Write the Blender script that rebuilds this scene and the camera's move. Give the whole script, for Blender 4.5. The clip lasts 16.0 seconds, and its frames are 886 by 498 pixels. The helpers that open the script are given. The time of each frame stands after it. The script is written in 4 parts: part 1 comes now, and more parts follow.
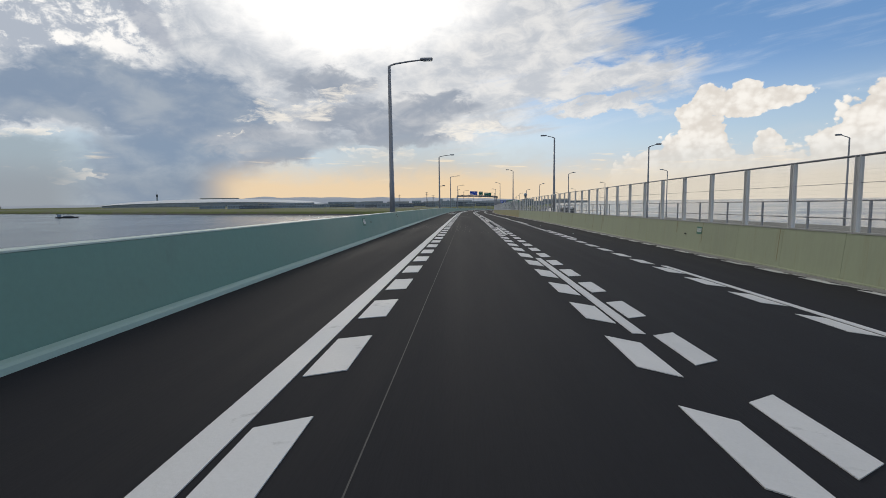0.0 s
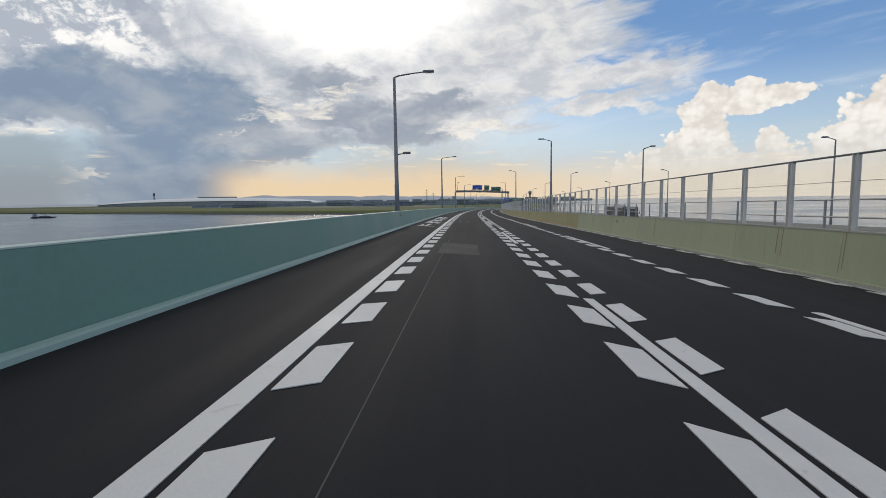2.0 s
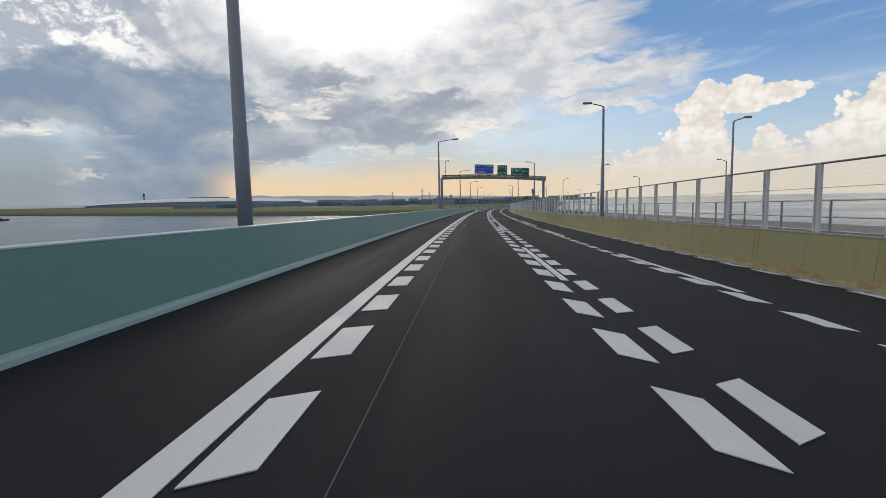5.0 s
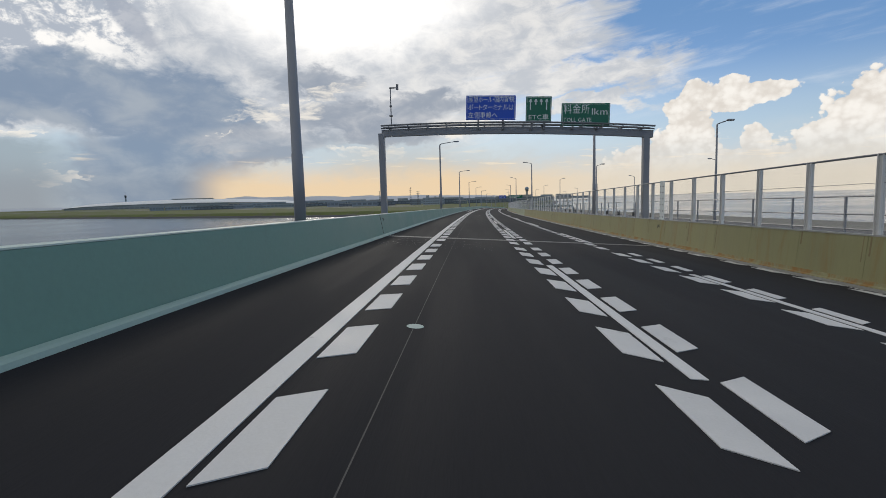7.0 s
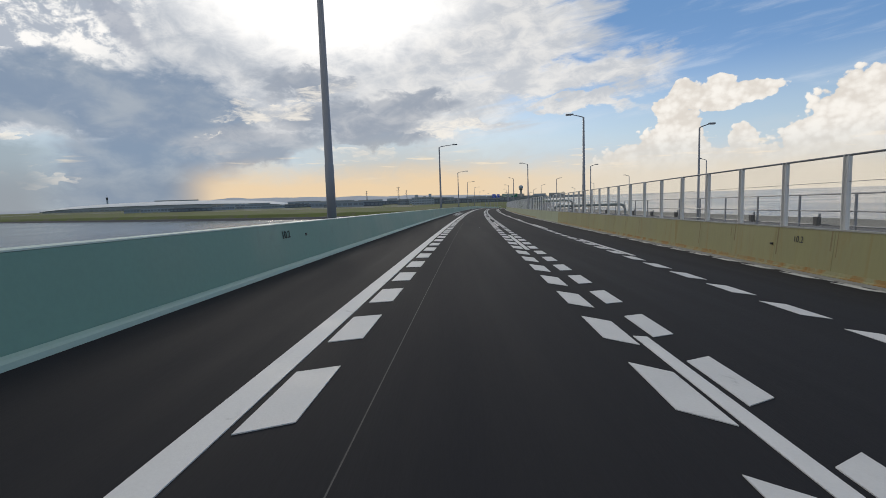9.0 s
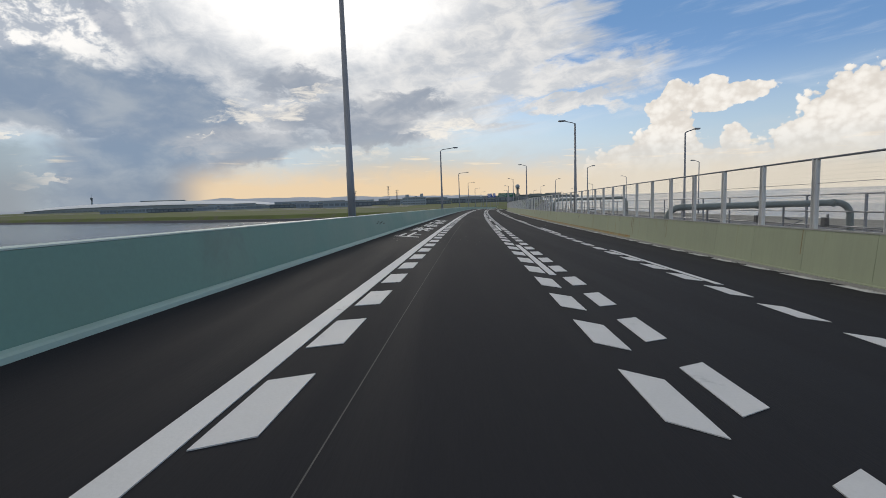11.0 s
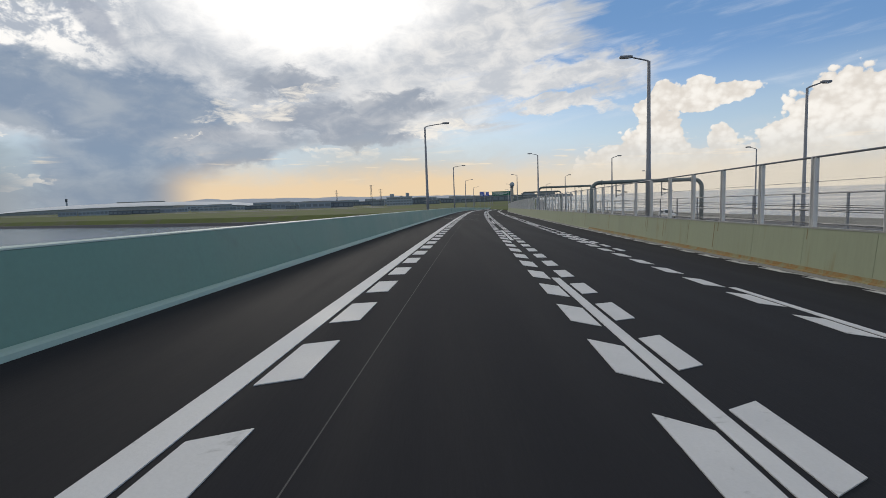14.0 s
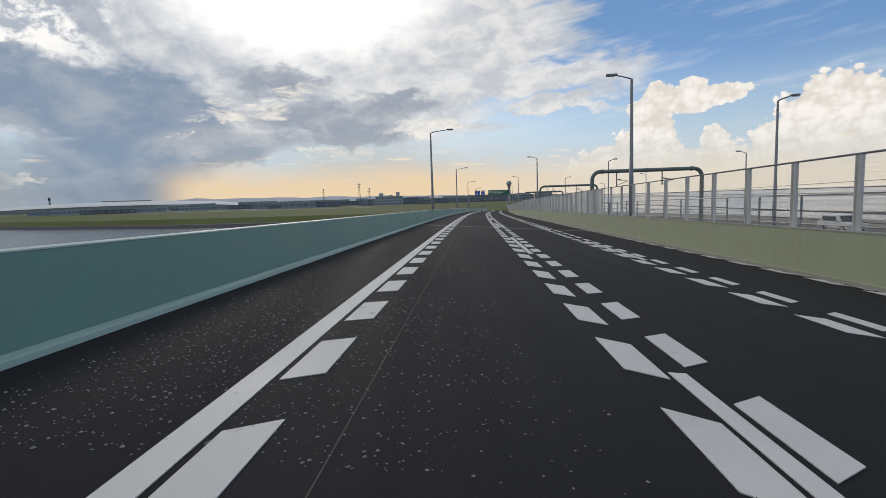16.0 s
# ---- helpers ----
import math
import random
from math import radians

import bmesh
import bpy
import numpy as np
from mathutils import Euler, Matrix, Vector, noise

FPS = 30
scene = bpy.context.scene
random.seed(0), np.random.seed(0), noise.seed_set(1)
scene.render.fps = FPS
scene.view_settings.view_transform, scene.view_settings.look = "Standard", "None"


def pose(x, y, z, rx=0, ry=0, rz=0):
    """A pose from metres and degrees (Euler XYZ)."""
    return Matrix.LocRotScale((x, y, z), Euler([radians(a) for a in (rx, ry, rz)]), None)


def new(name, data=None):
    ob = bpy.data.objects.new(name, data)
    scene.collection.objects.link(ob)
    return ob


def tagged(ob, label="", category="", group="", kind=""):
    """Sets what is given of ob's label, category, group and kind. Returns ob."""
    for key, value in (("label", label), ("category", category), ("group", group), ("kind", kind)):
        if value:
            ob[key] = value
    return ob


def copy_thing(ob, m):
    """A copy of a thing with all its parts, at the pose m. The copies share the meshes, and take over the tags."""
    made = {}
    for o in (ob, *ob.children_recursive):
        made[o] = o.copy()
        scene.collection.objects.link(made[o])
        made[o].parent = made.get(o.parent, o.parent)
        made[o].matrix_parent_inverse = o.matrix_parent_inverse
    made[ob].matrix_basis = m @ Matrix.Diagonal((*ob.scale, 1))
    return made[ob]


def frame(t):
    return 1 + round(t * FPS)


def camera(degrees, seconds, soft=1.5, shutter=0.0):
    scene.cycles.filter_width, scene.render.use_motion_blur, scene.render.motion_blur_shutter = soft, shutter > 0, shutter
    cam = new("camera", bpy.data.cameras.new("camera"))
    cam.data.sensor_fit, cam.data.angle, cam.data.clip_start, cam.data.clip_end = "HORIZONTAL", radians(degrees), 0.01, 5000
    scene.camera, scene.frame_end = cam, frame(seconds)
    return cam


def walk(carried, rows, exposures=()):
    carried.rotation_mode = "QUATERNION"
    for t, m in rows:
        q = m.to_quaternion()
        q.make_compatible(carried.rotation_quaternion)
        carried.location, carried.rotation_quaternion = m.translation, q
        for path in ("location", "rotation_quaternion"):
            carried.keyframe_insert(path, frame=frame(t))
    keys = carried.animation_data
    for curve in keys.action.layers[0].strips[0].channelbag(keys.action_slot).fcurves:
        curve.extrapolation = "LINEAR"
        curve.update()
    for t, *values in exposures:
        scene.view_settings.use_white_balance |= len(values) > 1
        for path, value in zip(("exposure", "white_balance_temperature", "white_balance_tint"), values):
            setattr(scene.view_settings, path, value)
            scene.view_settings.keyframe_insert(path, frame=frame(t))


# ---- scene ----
# ---------------------------------------------------------------- the road's line
S_MIN, S_MAX = -60, 1500          # stretch of the carriageway that is built
_s = np.arange(S_MIN - 20, S_MAX + 21, 1.0)
_turn = np.radians(np.interp(_s, [0, 40, 80, 120, 160, 200, 240, 280, 320, 360, 400, 440, 480, 560],
                             [0.07, 0.17, 0.25, -0.26, -1.21, -2.04, -2.69, -3.32, -4.08, -4.74, -5.34, -6.07, -6.89, -8.4]))
_gx = np.cumsum(-np.sin(_turn)) - np.interp(0, _s, np.cumsum(-np.sin(_turn)))
_gy = np.cumsum(np.cos(_turn)) - np.interp(0, _s, np.cumsum(np.cos(_turn)))
_grade = np.interp(_s, [0, 40, 80, 120, 160, 200, 280, 360, 400, 440, 480, 640, 800],
                   [-0.0078, -0.0098, -0.014, -0.0174, -0.0166, -0.016, -0.0167, -0.0164, -0.0174, -0.02, -0.0235, -0.022, 0.0])
_gz = np.cumsum(_grade) - np.interp(0, _s, np.cumsum(_grade))


def turn(s):
    """The road's heading at s, in radians to the left of +y."""
    return float(np.interp(s, _s, _turn))


def grade(s):
    return float(np.interp(s, _s, _grade))


def cross(s):
    """How much the carriageway rises to its right, metres per metre."""
    return math.tan(radians(float(np.interp(s, [60, 160], [-3.9, -4.745]))))


def flat(s, x, z=0.0):
    """A place s metres along the road, x to its right, z above its middle, with no cross slope."""
    a = turn(s)
    return Vector((float(np.interp(s, _s, _gx)) + x * math.cos(a), float(np.interp(s, _s, _gy)) + x * math.sin(a),
                   float(np.interp(s, _s, _gz)) + z))


def road(s, x, z=0.0):
    """The same on the sloping carriageway."""
    return flat(s, x, z + x * cross(s))


def stand(s, x, z=0.0, turned=0.0, on=road):
    """The pose of an upright thing beside the road, facing along it."""
    return Matrix.Translation(on(s, x, z)) @ Matrix.Rotation(turn(s) + radians(turned), 4, "Z")


# ---------------------------------------------------------------- camera
cam = camera(83.0, 16.0, soft=0.75)
# seconds, metres right, height, yaw against the road's heading, pitch and roll against the horizon
LEGS = [(0.0, 0.0, 1.42, 2.73, -5.48, 0.75), (2.0, 0.12, 1.405, 2.81, -5.66, 0.87), (4.0, 0.115, 1.40, 3.01, -5.70, 0.93), (7.0, 0.06, 1.40, 3.0, -5.76, 1.5), (7.5, 0.066, 1.405, 2.96, -5.755, 1.59),
        (9.0, 0.115, 1.405, 2.93, -5.78, 1.88), (11.5, 0.31, 1.413, 2.985, -5.755, 1.88), (12.5, 0.355, 1.41, 3.04, -5.72, 1.88), (13.5, 0.37, 1.407, 3.07, -5.74, 2.08), (15.0, 0.285, 1.406, 3.15, -5.82, 2.08),
        (16.0, 0.22, 1.422, 3.18, -5.785, 1.93)]
_t = [leg[0] for leg in LEGS]
# the car slows a little on the way
PATH = [(0.5 * i, -0.434 + 23.3295 * 0.5 * i - 0.018687 * (0.5 * i) ** 2, *(float(np.interp(0.5 * i, _t, [leg[k] for leg in LEGS])) for k in range(1, 6))) for i in range(33)]
walk(cam, [(t, pose(*road(s, x, h), 90 + pitch, roll, math.degrees(turn(s)) + yaw)) for t, s, x, h, yaw, pitch, roll in PATH])

# ---------------------------------------------------------------- sky and sun
class Nodes:
    """Short hands for building a node tree."""

    def __init__(self, tree):
        self.tree = tree

    def node(self, kind, **settings):
        n = self.tree.nodes.new(kind)
        for key, value in settings.items():
            setattr(n, key, value)
        return n

    def put(self, socket, value):
        if isinstance(value, bpy.types.NodeSocket):
            self.tree.links.new(value, socket)
        else:
            socket.default_value = value

    def math(self, op, a, b=0.0, c=0.0, clamp=False):
        n = self.node("ShaderNodeMath", operation=op, use_clamp=clamp)
        for socket, value in zip(n.inputs, (a, b, c)):
            self.put(socket, value)
        return n.outputs[0]

    def add(self, a, b):
        return self.math("ADD", a, b)

    def mul(self, a, b):
        return self.math("MULTIPLY", a, b)

    def ramp(self, value, low, high, out_low=0.0, out_high=1.0):
        n = self.node("ShaderNodeMapRange", interpolation_type="SMOOTHSTEP")
        for i, v in enumerate((value, low, high, out_low, out_high)):
            self.put(n.inputs[i], v)
        return n.outputs[0]

    def mix(self, factor, a, b, how="MIX"):
        n = self.node("ShaderNodeMix", data_type="RGBA", blend_type=how)
        self.put(n.inputs[0], factor)
        for i, v in ((6, a), (7, b)):
            self.put(n.inputs[i], (*v, 1.0) if isinstance(v, tuple) and len(v) == 3 else v)
        return n.outputs[2]

    def vector(self, x, y, z=0.0):
        n = self.node("ShaderNodeCombineXYZ")
        for i, v in enumerate((x, y, z)):
            self.put(n.inputs[i], v)
        return n.outputs[0]

    def noise(self, vector, scale, detail=6.0, rough=0.55, distort=0.0):
        n = self.node("ShaderNodeTexNoise")
        self.put(n.inputs["Vector"], vector)
        for key, v in (("Scale", scale), ("Detail", detail), ("Roughness", rough), ("Distortion", distort)):
            n.inputs[key].default_value = v
        return n.outputs["Fac"]


SUN_AZ, SUN_EL = -14.0, 21.0      # degrees to the right of +y, degrees up
world = bpy.data.worlds.new("world")
scene.world = world
world.use_nodes = True
tree = world.node_tree
tree.nodes.clear()
N = Nodes(tree)
way = N.node("ShaderNodeSeparateXYZ")
tree.links.new(N.node("ShaderNodeTexCoord").outputs["Generated"], way.inputs[0])
wx, wy, wz = way.outputs
DEG = 180 / math.pi
az = N.mul(N.math("ARCTAN2", wx, wy), DEG)
el = N.mul(N.math("ARCSINE", wz), DEG)
round_sky = N.vector(N.mul(az, 0.1), N.mul(el, 0.1))


def blob(a, e, wide, high, lean=0.0, across=None, up=None):
    """1 in the middle of an ellipse of the sky, 0 on its rim, below 0 outside."""
    x = N.add(across or az, -a)
    y = N.add(up or el, -e)
    if lean:
        x, y = N.add(x, N.mul(y, -lean)), y
    da = N.math("POWER", N.math("ABSOLUTE", N.mul(x, 1 / wide)), 2.0)
    de = N.math("POWER", N.math("ABSOLUTE", N.mul(y, 1 / high)), 2.0)
    return N.math("SUBTRACT", 1.0, N.math("SQRT", N.add(da, de)))


def most(*values):
    out = values[0]
    for v in values[1:]:
        out = N.math("MAXIMUM", out, v)
    return out


air = N.node("ShaderNodeTexSky", sky_type="NISHITA", sun_disc=False, sun_elevation=radians(SUN_EL), sun_rotation=radians(SUN_AZ))
air.air_density, air.dust_density, air.ozone_density = 1.0, 0.6, 2.5
clear = N.mix(1.0, air.outputs[0], (0.085, 0.095, 0.11), "MULTIPLY")
clear = N.mix(N.ramp(el, 4.0, 20.0), clear, (0.155, 0.305, 0.565))
sky = N.mix(N.mul(N.ramp(el, 6.0, 14.0, 0.95, 0.0), N.ramp(az, -6.0, 9.0, 1.0, 0.62)), clear, (0.50, 0.60, 0.68))
# noise at several scales, and a sky bent by it, for ragged rims
long_sky = N.vector(N.mul(az, 0.075), N.mul(el, 0.13))
n1 = N.noise(long_sky, 1.5, 10.0, 0.62, 0.7)
n2 = N.noise(long_sky, 5.0, 9.0, 0.66, 0.5)
nn = N.add(N.add(N.mul(n1, 0.62), N.mul(n2, 0.38)), -0.5)
soft = N.add(N.noise(long_sky, 1.7, 3.0, 0.5, 0.3), -0.5)
fray = N.add(N.noise(N.vector(N.mul(az, 0.08), N.mul(el, 0.15), 3.7), 4.0, 9.0, 0.62, 0.4), -0.5)
az_b = N.add(az, N.add(N.mul(soft, 9.0), N.mul(fray, 6.0)))
el_b = N.add(el, N.add(N.mul(N.add(N.noise(N.vector(N.mul(az, 0.07), N.mul(el, 0.12), 9.1), 2.2, 5.0, 0.55), -0.5), 6.0), N.mul(fray, 3.6)))


def lump(a, e, wide, high, lean=0.0):
    """A ragged ellipse of cloud."""
    return blob(a, e, wide, high, lean, az_b, el_b)


# a white bank with thin streaks running out of it over the blue
slant = N.add(el, N.mul(az, -0.16))
wisps = N.noise(N.vector(N.mul(az, 0.035), N.mul(slant, 0.22)), 2.0, 9.0, 0.62, 0.6)
streak = N.noise(N.vector(N.mul(az, 0.03), N.mul(N.add(el, N.mul(az, -0.08)), 0.20), 5.0), 2.6, 9.0, 0.6, 0.25)
thin = N.mul(N.ramp(streak, 0.50, 0.78, 0.0, 0.42), N.ramp(el, 5.0, 9.0))
sky = N.mix(thin, sky, (0.76, 0.80, 0.85))
bank = most(lump(-6.0, 14.0, 20.0, 9.0), lump(11.0, 12.4, 14.0, 2.6, 1.6), lump(6.0, 18.0, 12.0, 7.0), lump(14.0, 9.6, 7.0, 0.9), lump(0.0, 8.3, 7.5, 1.3))
bank = N.ramp(N.add(bank, N.mul(N.add(wisps, -0.5), 1.5)), -0.12, 0.42)
bank_tone = N.mix(N.ramp(N.add(fray, N.mul(soft, 0.6)), -0.16, 0.20), (0.57, 0.59, 0.62), (0.84, 0.82, 0.79))
sky = N.mix(N.mul(bank, 0.93), sky, bank_tone)
# the broken grey cover round the sun
cover = N.ramp(N.add(N.mul(N.add(az_b, 6.0), -0.07), N.mul(N.add(el_b, -8.0), 0.06)), 0.0, 0.6)
cover = N.mul(cover, N.ramp(el_b, 5.2, 7.8))
grey = N.mix(N.ramp(N.add(nn, N.mul(soft, 0.5)), -0.15, 0.17), (0.48, 0.52, 0.58), (0.80, 0.80, 0.80))
sky = N.mix(cover, sky, grey)
# small dappled clouds with bright rims, high on the far side
dapple = N.noise(N.vector(N.mul(az, 0.1), N.mul(el, 0.14), 1.3), 4.4, 9.0, 0.66, 0.25)
dapple_tone = N.mix(N.ramp(N.add(dapple, N.mul(soft, 0.3)), 0.44, 0.60), (0.44, 0.485, 0.56), (1.0, 0.98, 0.95))
sky = N.mix(N.ramp(lump(-39.0, 16.5, 10.5, 6.0), 0.0, 0.4), sky, dapple_tone)
# the glow of the hidden sun
toward = N.math("MAXIMUM", blob(-13.0, 23.0, 24.0, 11.5), 0.0)
sky = N.mix(N.ramp(N.add(toward, N.mul(nn, 0.45)), 0.10, 0.62, 0.0, 1.0), sky, (1.22, 1.19, 1.15))
# smooth slate-blue rain clouds
SLATE, SLATE_LIT = (0.215, 0.29, 0.405), (0.355, 0.41, 0.48)
mass = most(lump(-31.0, 9.6, 11.5, 4.4), lump(-37.0, 11.6, 8.0, 3.0), lump(-31.0, 3.2, 9.0, 7.0, 0.2), lump(-24.0, 8.4, 6.0, 3.0), lump(-43.0, 9.5, 7.0, 2.6))
mass = N.ramp(N.add(mass, N.mul(fray, 0.25)), 0.0, 0.42)
sky = N.mix(N.mul(mass, 0.92), sky, N.mix(N.ramp(N.add(soft, N.mul(fray, 0.5)), -0.12, 0.22), SLATE, SLATE_LIT))
second = most(lump(-11.0, 9.0, 11.0, 2.5), lump(-15.0, 12.7, 7.5, 1.9), lump(-20.0, 6.0, 9.5, 2.5), lump(-8.0, 7.0, 8.0, 1.6), lump(-4.0, 10.4, 6.0, 1.7))
second = N.ramp(N.add(second, N.mul(fray, 0.3)), 0.0, 0.5)
sky = N.mix(N.mul(second, 0.86), sky, N.mix(N.ramp(N.add(soft, N.mul(fray, 0.8)), -0.12, 0.22), (0.30, 0.345, 0.42), (0.47, 0.495, 0.54)))
streak_dark = N.ramp(N.add(blob(-32.2, 17.0, 1.8, 3.2, -0.75), N.mul(fray, 1.2)), 0.0, 0.5)
sky = N.mix(N.mul(streak_dark, 0.75), sky, (0.37, 0.41, 0.49))
# creamy breaks between them
fine = N.noise(N.vector(N.mul(az, 0.09), N.mul(el, 0.28), 2.0), 4.5, 8.0, 0.64, 0.5)
breaks = N.math("MAXIMUM", most(lump(-19.5, 9.6, 6.5, 2.2, 1.5), lump(-24.5, 7.0, 1.6, 0.6), lump(-13.0, 12.0, 6.0, 1.4, 2.0), lump(0.5, 7.9, 6.5, 1.7), lump(-10.0, 4.8, 7.0, 0.8), lump(-42.0, 6.5, 5.0, 0.7), lump(-40.0, 3.1, 7.0, 0.8)), 0.0)
sky = N.mix(N.mul(N.ramp(N.mul(N.ramp(breaks, 0.0, 0.5), fine), 0.36, 0.66), 0.7), sky, (1.0, 0.93, 0.82))
# clear pale air under the clouds, then warm haze along the horizon
nh = N.add(N.mul(fray, 2.4), N.mul(soft, 2.0))
rain = N.ramp(N.math("ABSOLUTE", N.add(N.add(az, 30.5), N.mul(soft, 8.0))), 4.0, 8.5)
left_air = N.mul(N.ramp(N.add(az, nh), -41.0, -36.0, 1.0, 0.0), N.ramp(N.add(el, nh), 5.2, 6.6, 0.85, 0.0))
sky = N.mix(left_air, sky, N.mix(N.ramp(el, 1.0, 5.5), (0.31, 0.335, 0.36), (0.33, 0.40, 0.45)))
pale = N.mix(N.ramp(az, -4.0, 14.0), (0.58, 0.58, 0.55), (0.57, 0.64, 0.70))
sky = N.mix(N.mul(N.ramp(N.add(el, nh), 3.4, 7.4, 0.85, 0.0), N.ramp(N.add(az, N.mul(soft, 12.0)), -19.0, -8.0)), sky, pale)
haze = N.mix(N.ramp(az, -2.0, 22.0), (0.86, 0.655, 0.42), (0.77, 0.69, 0.565))
haze = N.mix(N.ramp(az, -30.0, -25.0), (0.25, 0.285, 0.335), haze)
low = N.ramp(N.add(el, N.mul(nh, 0.9)), 1.6, 4.9, 0.94, 0.0)
sky = N.mix(N.mul(low, N.ramp(az, -31.0, -23.0, 0.35, 1.0)), sky, haze)
lines = N.mul(N.ramp(N.noise(N.vector(N.mul(az, 0.06), N.mul(el, 0.5)), 3.0, 6.0, 0.55), 0.56, 0.70), N.ramp(N.math("ABSOLUTE", N.add(el, -3.9)), 0.4, 2.0, 0.75, 0.0))
sky = N.mix(N.mul(lines, N.math("MULTIPLY", rain, 0.9)), sky, (1.0, 0.84, 0.62))
# heaped clouds over the sea
bulge = N.node("ShaderNodeTexVoronoi", feature="SMOOTH_F1")
N.put(bulge.inputs["Vector"], N.vector(N.add(N.mul(az, 0.1), N.mul(n2, 0.12)), N.add(N.mul(el, 0.11), N.mul(n1, 0.1))))
bulge.inputs["Scale"].default_value, bulge.inputs["Smoothness"].default_value = 7.0, 0.35
lumps = N.add(N.mul(N.add(bulge.outputs["Distance"], -0.4), -0.55), N.mul(N.add(N.noise(round_sky, 9.0, 8.0, 0.62), -0.5), 0.65))
knob = N.node("ShaderNodeTexVoronoi", feature="SMOOTH_F1")
N.put(knob.inputs["Vector"], N.vector(N.add(N.mul(az, 0.1), N.mul(n2, 0.05)), N.mul(el, 0.11)))
knob.inputs["Scale"].default_value, knob.inputs["Smoothness"].default_value = 17.0, 0.3
lumps = N.add(lumps, N.add(N.mul(N.add(N.noise(round_sky, 2.6, 4.0), -0.5), 0.55), N.mul(N.add(knob.outputs["Distance"], -0.4), -0.35)))
heap = most(blob(25.4, 9.1, 3.0, 1.7), blob(24.7, 10.0, 1.6, 1.3), blob(27.9, 10.2, 1.6, 1.1), blob(29.4, 9.2, 4.4, 1.3, 0.6), blob(27.6, 8.5, 2.6, 1.2), blob(23.4, 8.4, 2.2, 1.3), blob(24.4, 6.0, 2.9, 3.6), blob(23.6, 4.6, 4.4, 2.4), blob(21.8, 3.2, 7.0, 2.4), blob(29.9, 4.6, 1.6, 2.2), blob(28.0, 2.2, 15.0, 2.5),
            blob(39.5, 6.4, 5.4, 4.6), blob(36.5, 4.0, 5.0, 3.2), blob(50.0, 4.0, 12.0, 6.0))
depth = N.add(heap, N.mul(lumps, 0.62))
heap_lit = N.mix(N.ramp(N.add(lumps, N.mul(n2, 0.5)), -0.12, 0.45), (0.74, 0.69, 0.63), (0.95, 0.91, 0.85))
heap_lit = N.mix(N.ramp(el, 0.0, 6.0), (0.77, 0.695, 0.585), heap_lit)
sky = N.mix(N.mul(N.ramp(depth, 0.08, 0.17), N.ramp(el, 0.5, 6.5, 0.2, 1.0)), sky, heap_lit)
# overhead, a pale broken cover; below the horizon, where the sea does not reach
sky = N.mix(N.ramp(el, 24.0, 45.0), sky, (0.50, 0.51, 0.52))
sky = N.mix(N.ramp(el, -1.2, -0.2), (0.20, 0.22, 0.24), sky)
back = N.node("ShaderNodeBackground")
tree.links.new(sky, back.inputs[0])
back.inputs[1].default_value = 1.0
tree.links.new(back.outputs[0], N.node("ShaderNodeOutputWorld").inputs[0])

sun = new("sun", bpy.data.lights.new("sun", "SUN"))
sun.data.energy, sun.data.angle, sun.data.color = 0.7, radians(12), (1.0, 0.92, 0.80)
_d = Vector((math.sin(radians(SUN_AZ)) * math.cos(radians(SUN_EL)), math.cos(radians(SUN_AZ)) * math.cos(radians(SUN_EL)), math.sin(radians(SUN_EL))))
sun.matrix_world = Matrix.Translation((0, 0, 60)) @ (-_d).to_track_quat("-Z", "Y").to_matrix().to_4x4()

# ---------------------------------------------------------------- materials
def material(name, colour, rough=0.6, metal=0.0, vary=0.15, coarse=0.6, fine=30.0, bump=0.1, stain=None, stain_at=(0.55, 0.75), axis=(1, 1, 1), spec=0.5):
    """A painted, concrete or metal surface: colour varied at two scales, uneven gloss and fine relief, with stains where asked."""
    m = bpy.data.materials.new(name)
    m.use_nodes = True
    n = Nodes(m.node_tree)
    b = m.node_tree.nodes["Principled BSDF"]
    at = n.node("ShaderNodeMapping")
    at.inputs["Scale"].default_value = axis
    m.node_tree.links.new(n.node("ShaderNodeNewGeometry").outputs["Position"], at.inputs["Vector"])
    at = at.outputs[0]
    wide, grain = n.noise(at, coarse, 5.0, 0.6), n.noise(at, fine, 4.0, 0.6)
    each = n.node("ShaderNodeObjectInfo").outputs["Random"]
    light = n.add(n.add(n.mul(n.add(wide, -0.5), 2.0 * vary), n.mul(n.add(grain, -0.5), vary)), n.mul(n.add(each, -0.5), vary * 0.5))
    tone = n.node("ShaderNodeHueSaturation")
    tone.inputs["Color"].default_value = (*colour, 1)
    n.put(tone.inputs["Value"], n.add(1.0, light))
    out = tone.outputs[0]
    if stain:
        out = n.mix(n.ramp(n.noise(at, coarse * 2.3, 7.0, 0.65, 0.6), *stain_at), out, stain)
    n.put(b.inputs["Base Color"], out)
    n.put(b.inputs["Roughness"], n.ramp(wide, 0.3, 0.7, max(0.02, rough - 0.08), min(1.0, rough + 0.08)))
    b.inputs["Metallic"].default_value = metal
    b.inputs["Specular IOR Level"].default_value = spec
    if bump:
        r = n.node("ShaderNodeBump")
        r.inputs["Strength"].default_value, r.inputs["Distance"].default_value = bump, 0.01
        n.put(r.inputs["Height"], grain)
        n.put(b.inputs["Normal"], r.outputs[0])
    return m


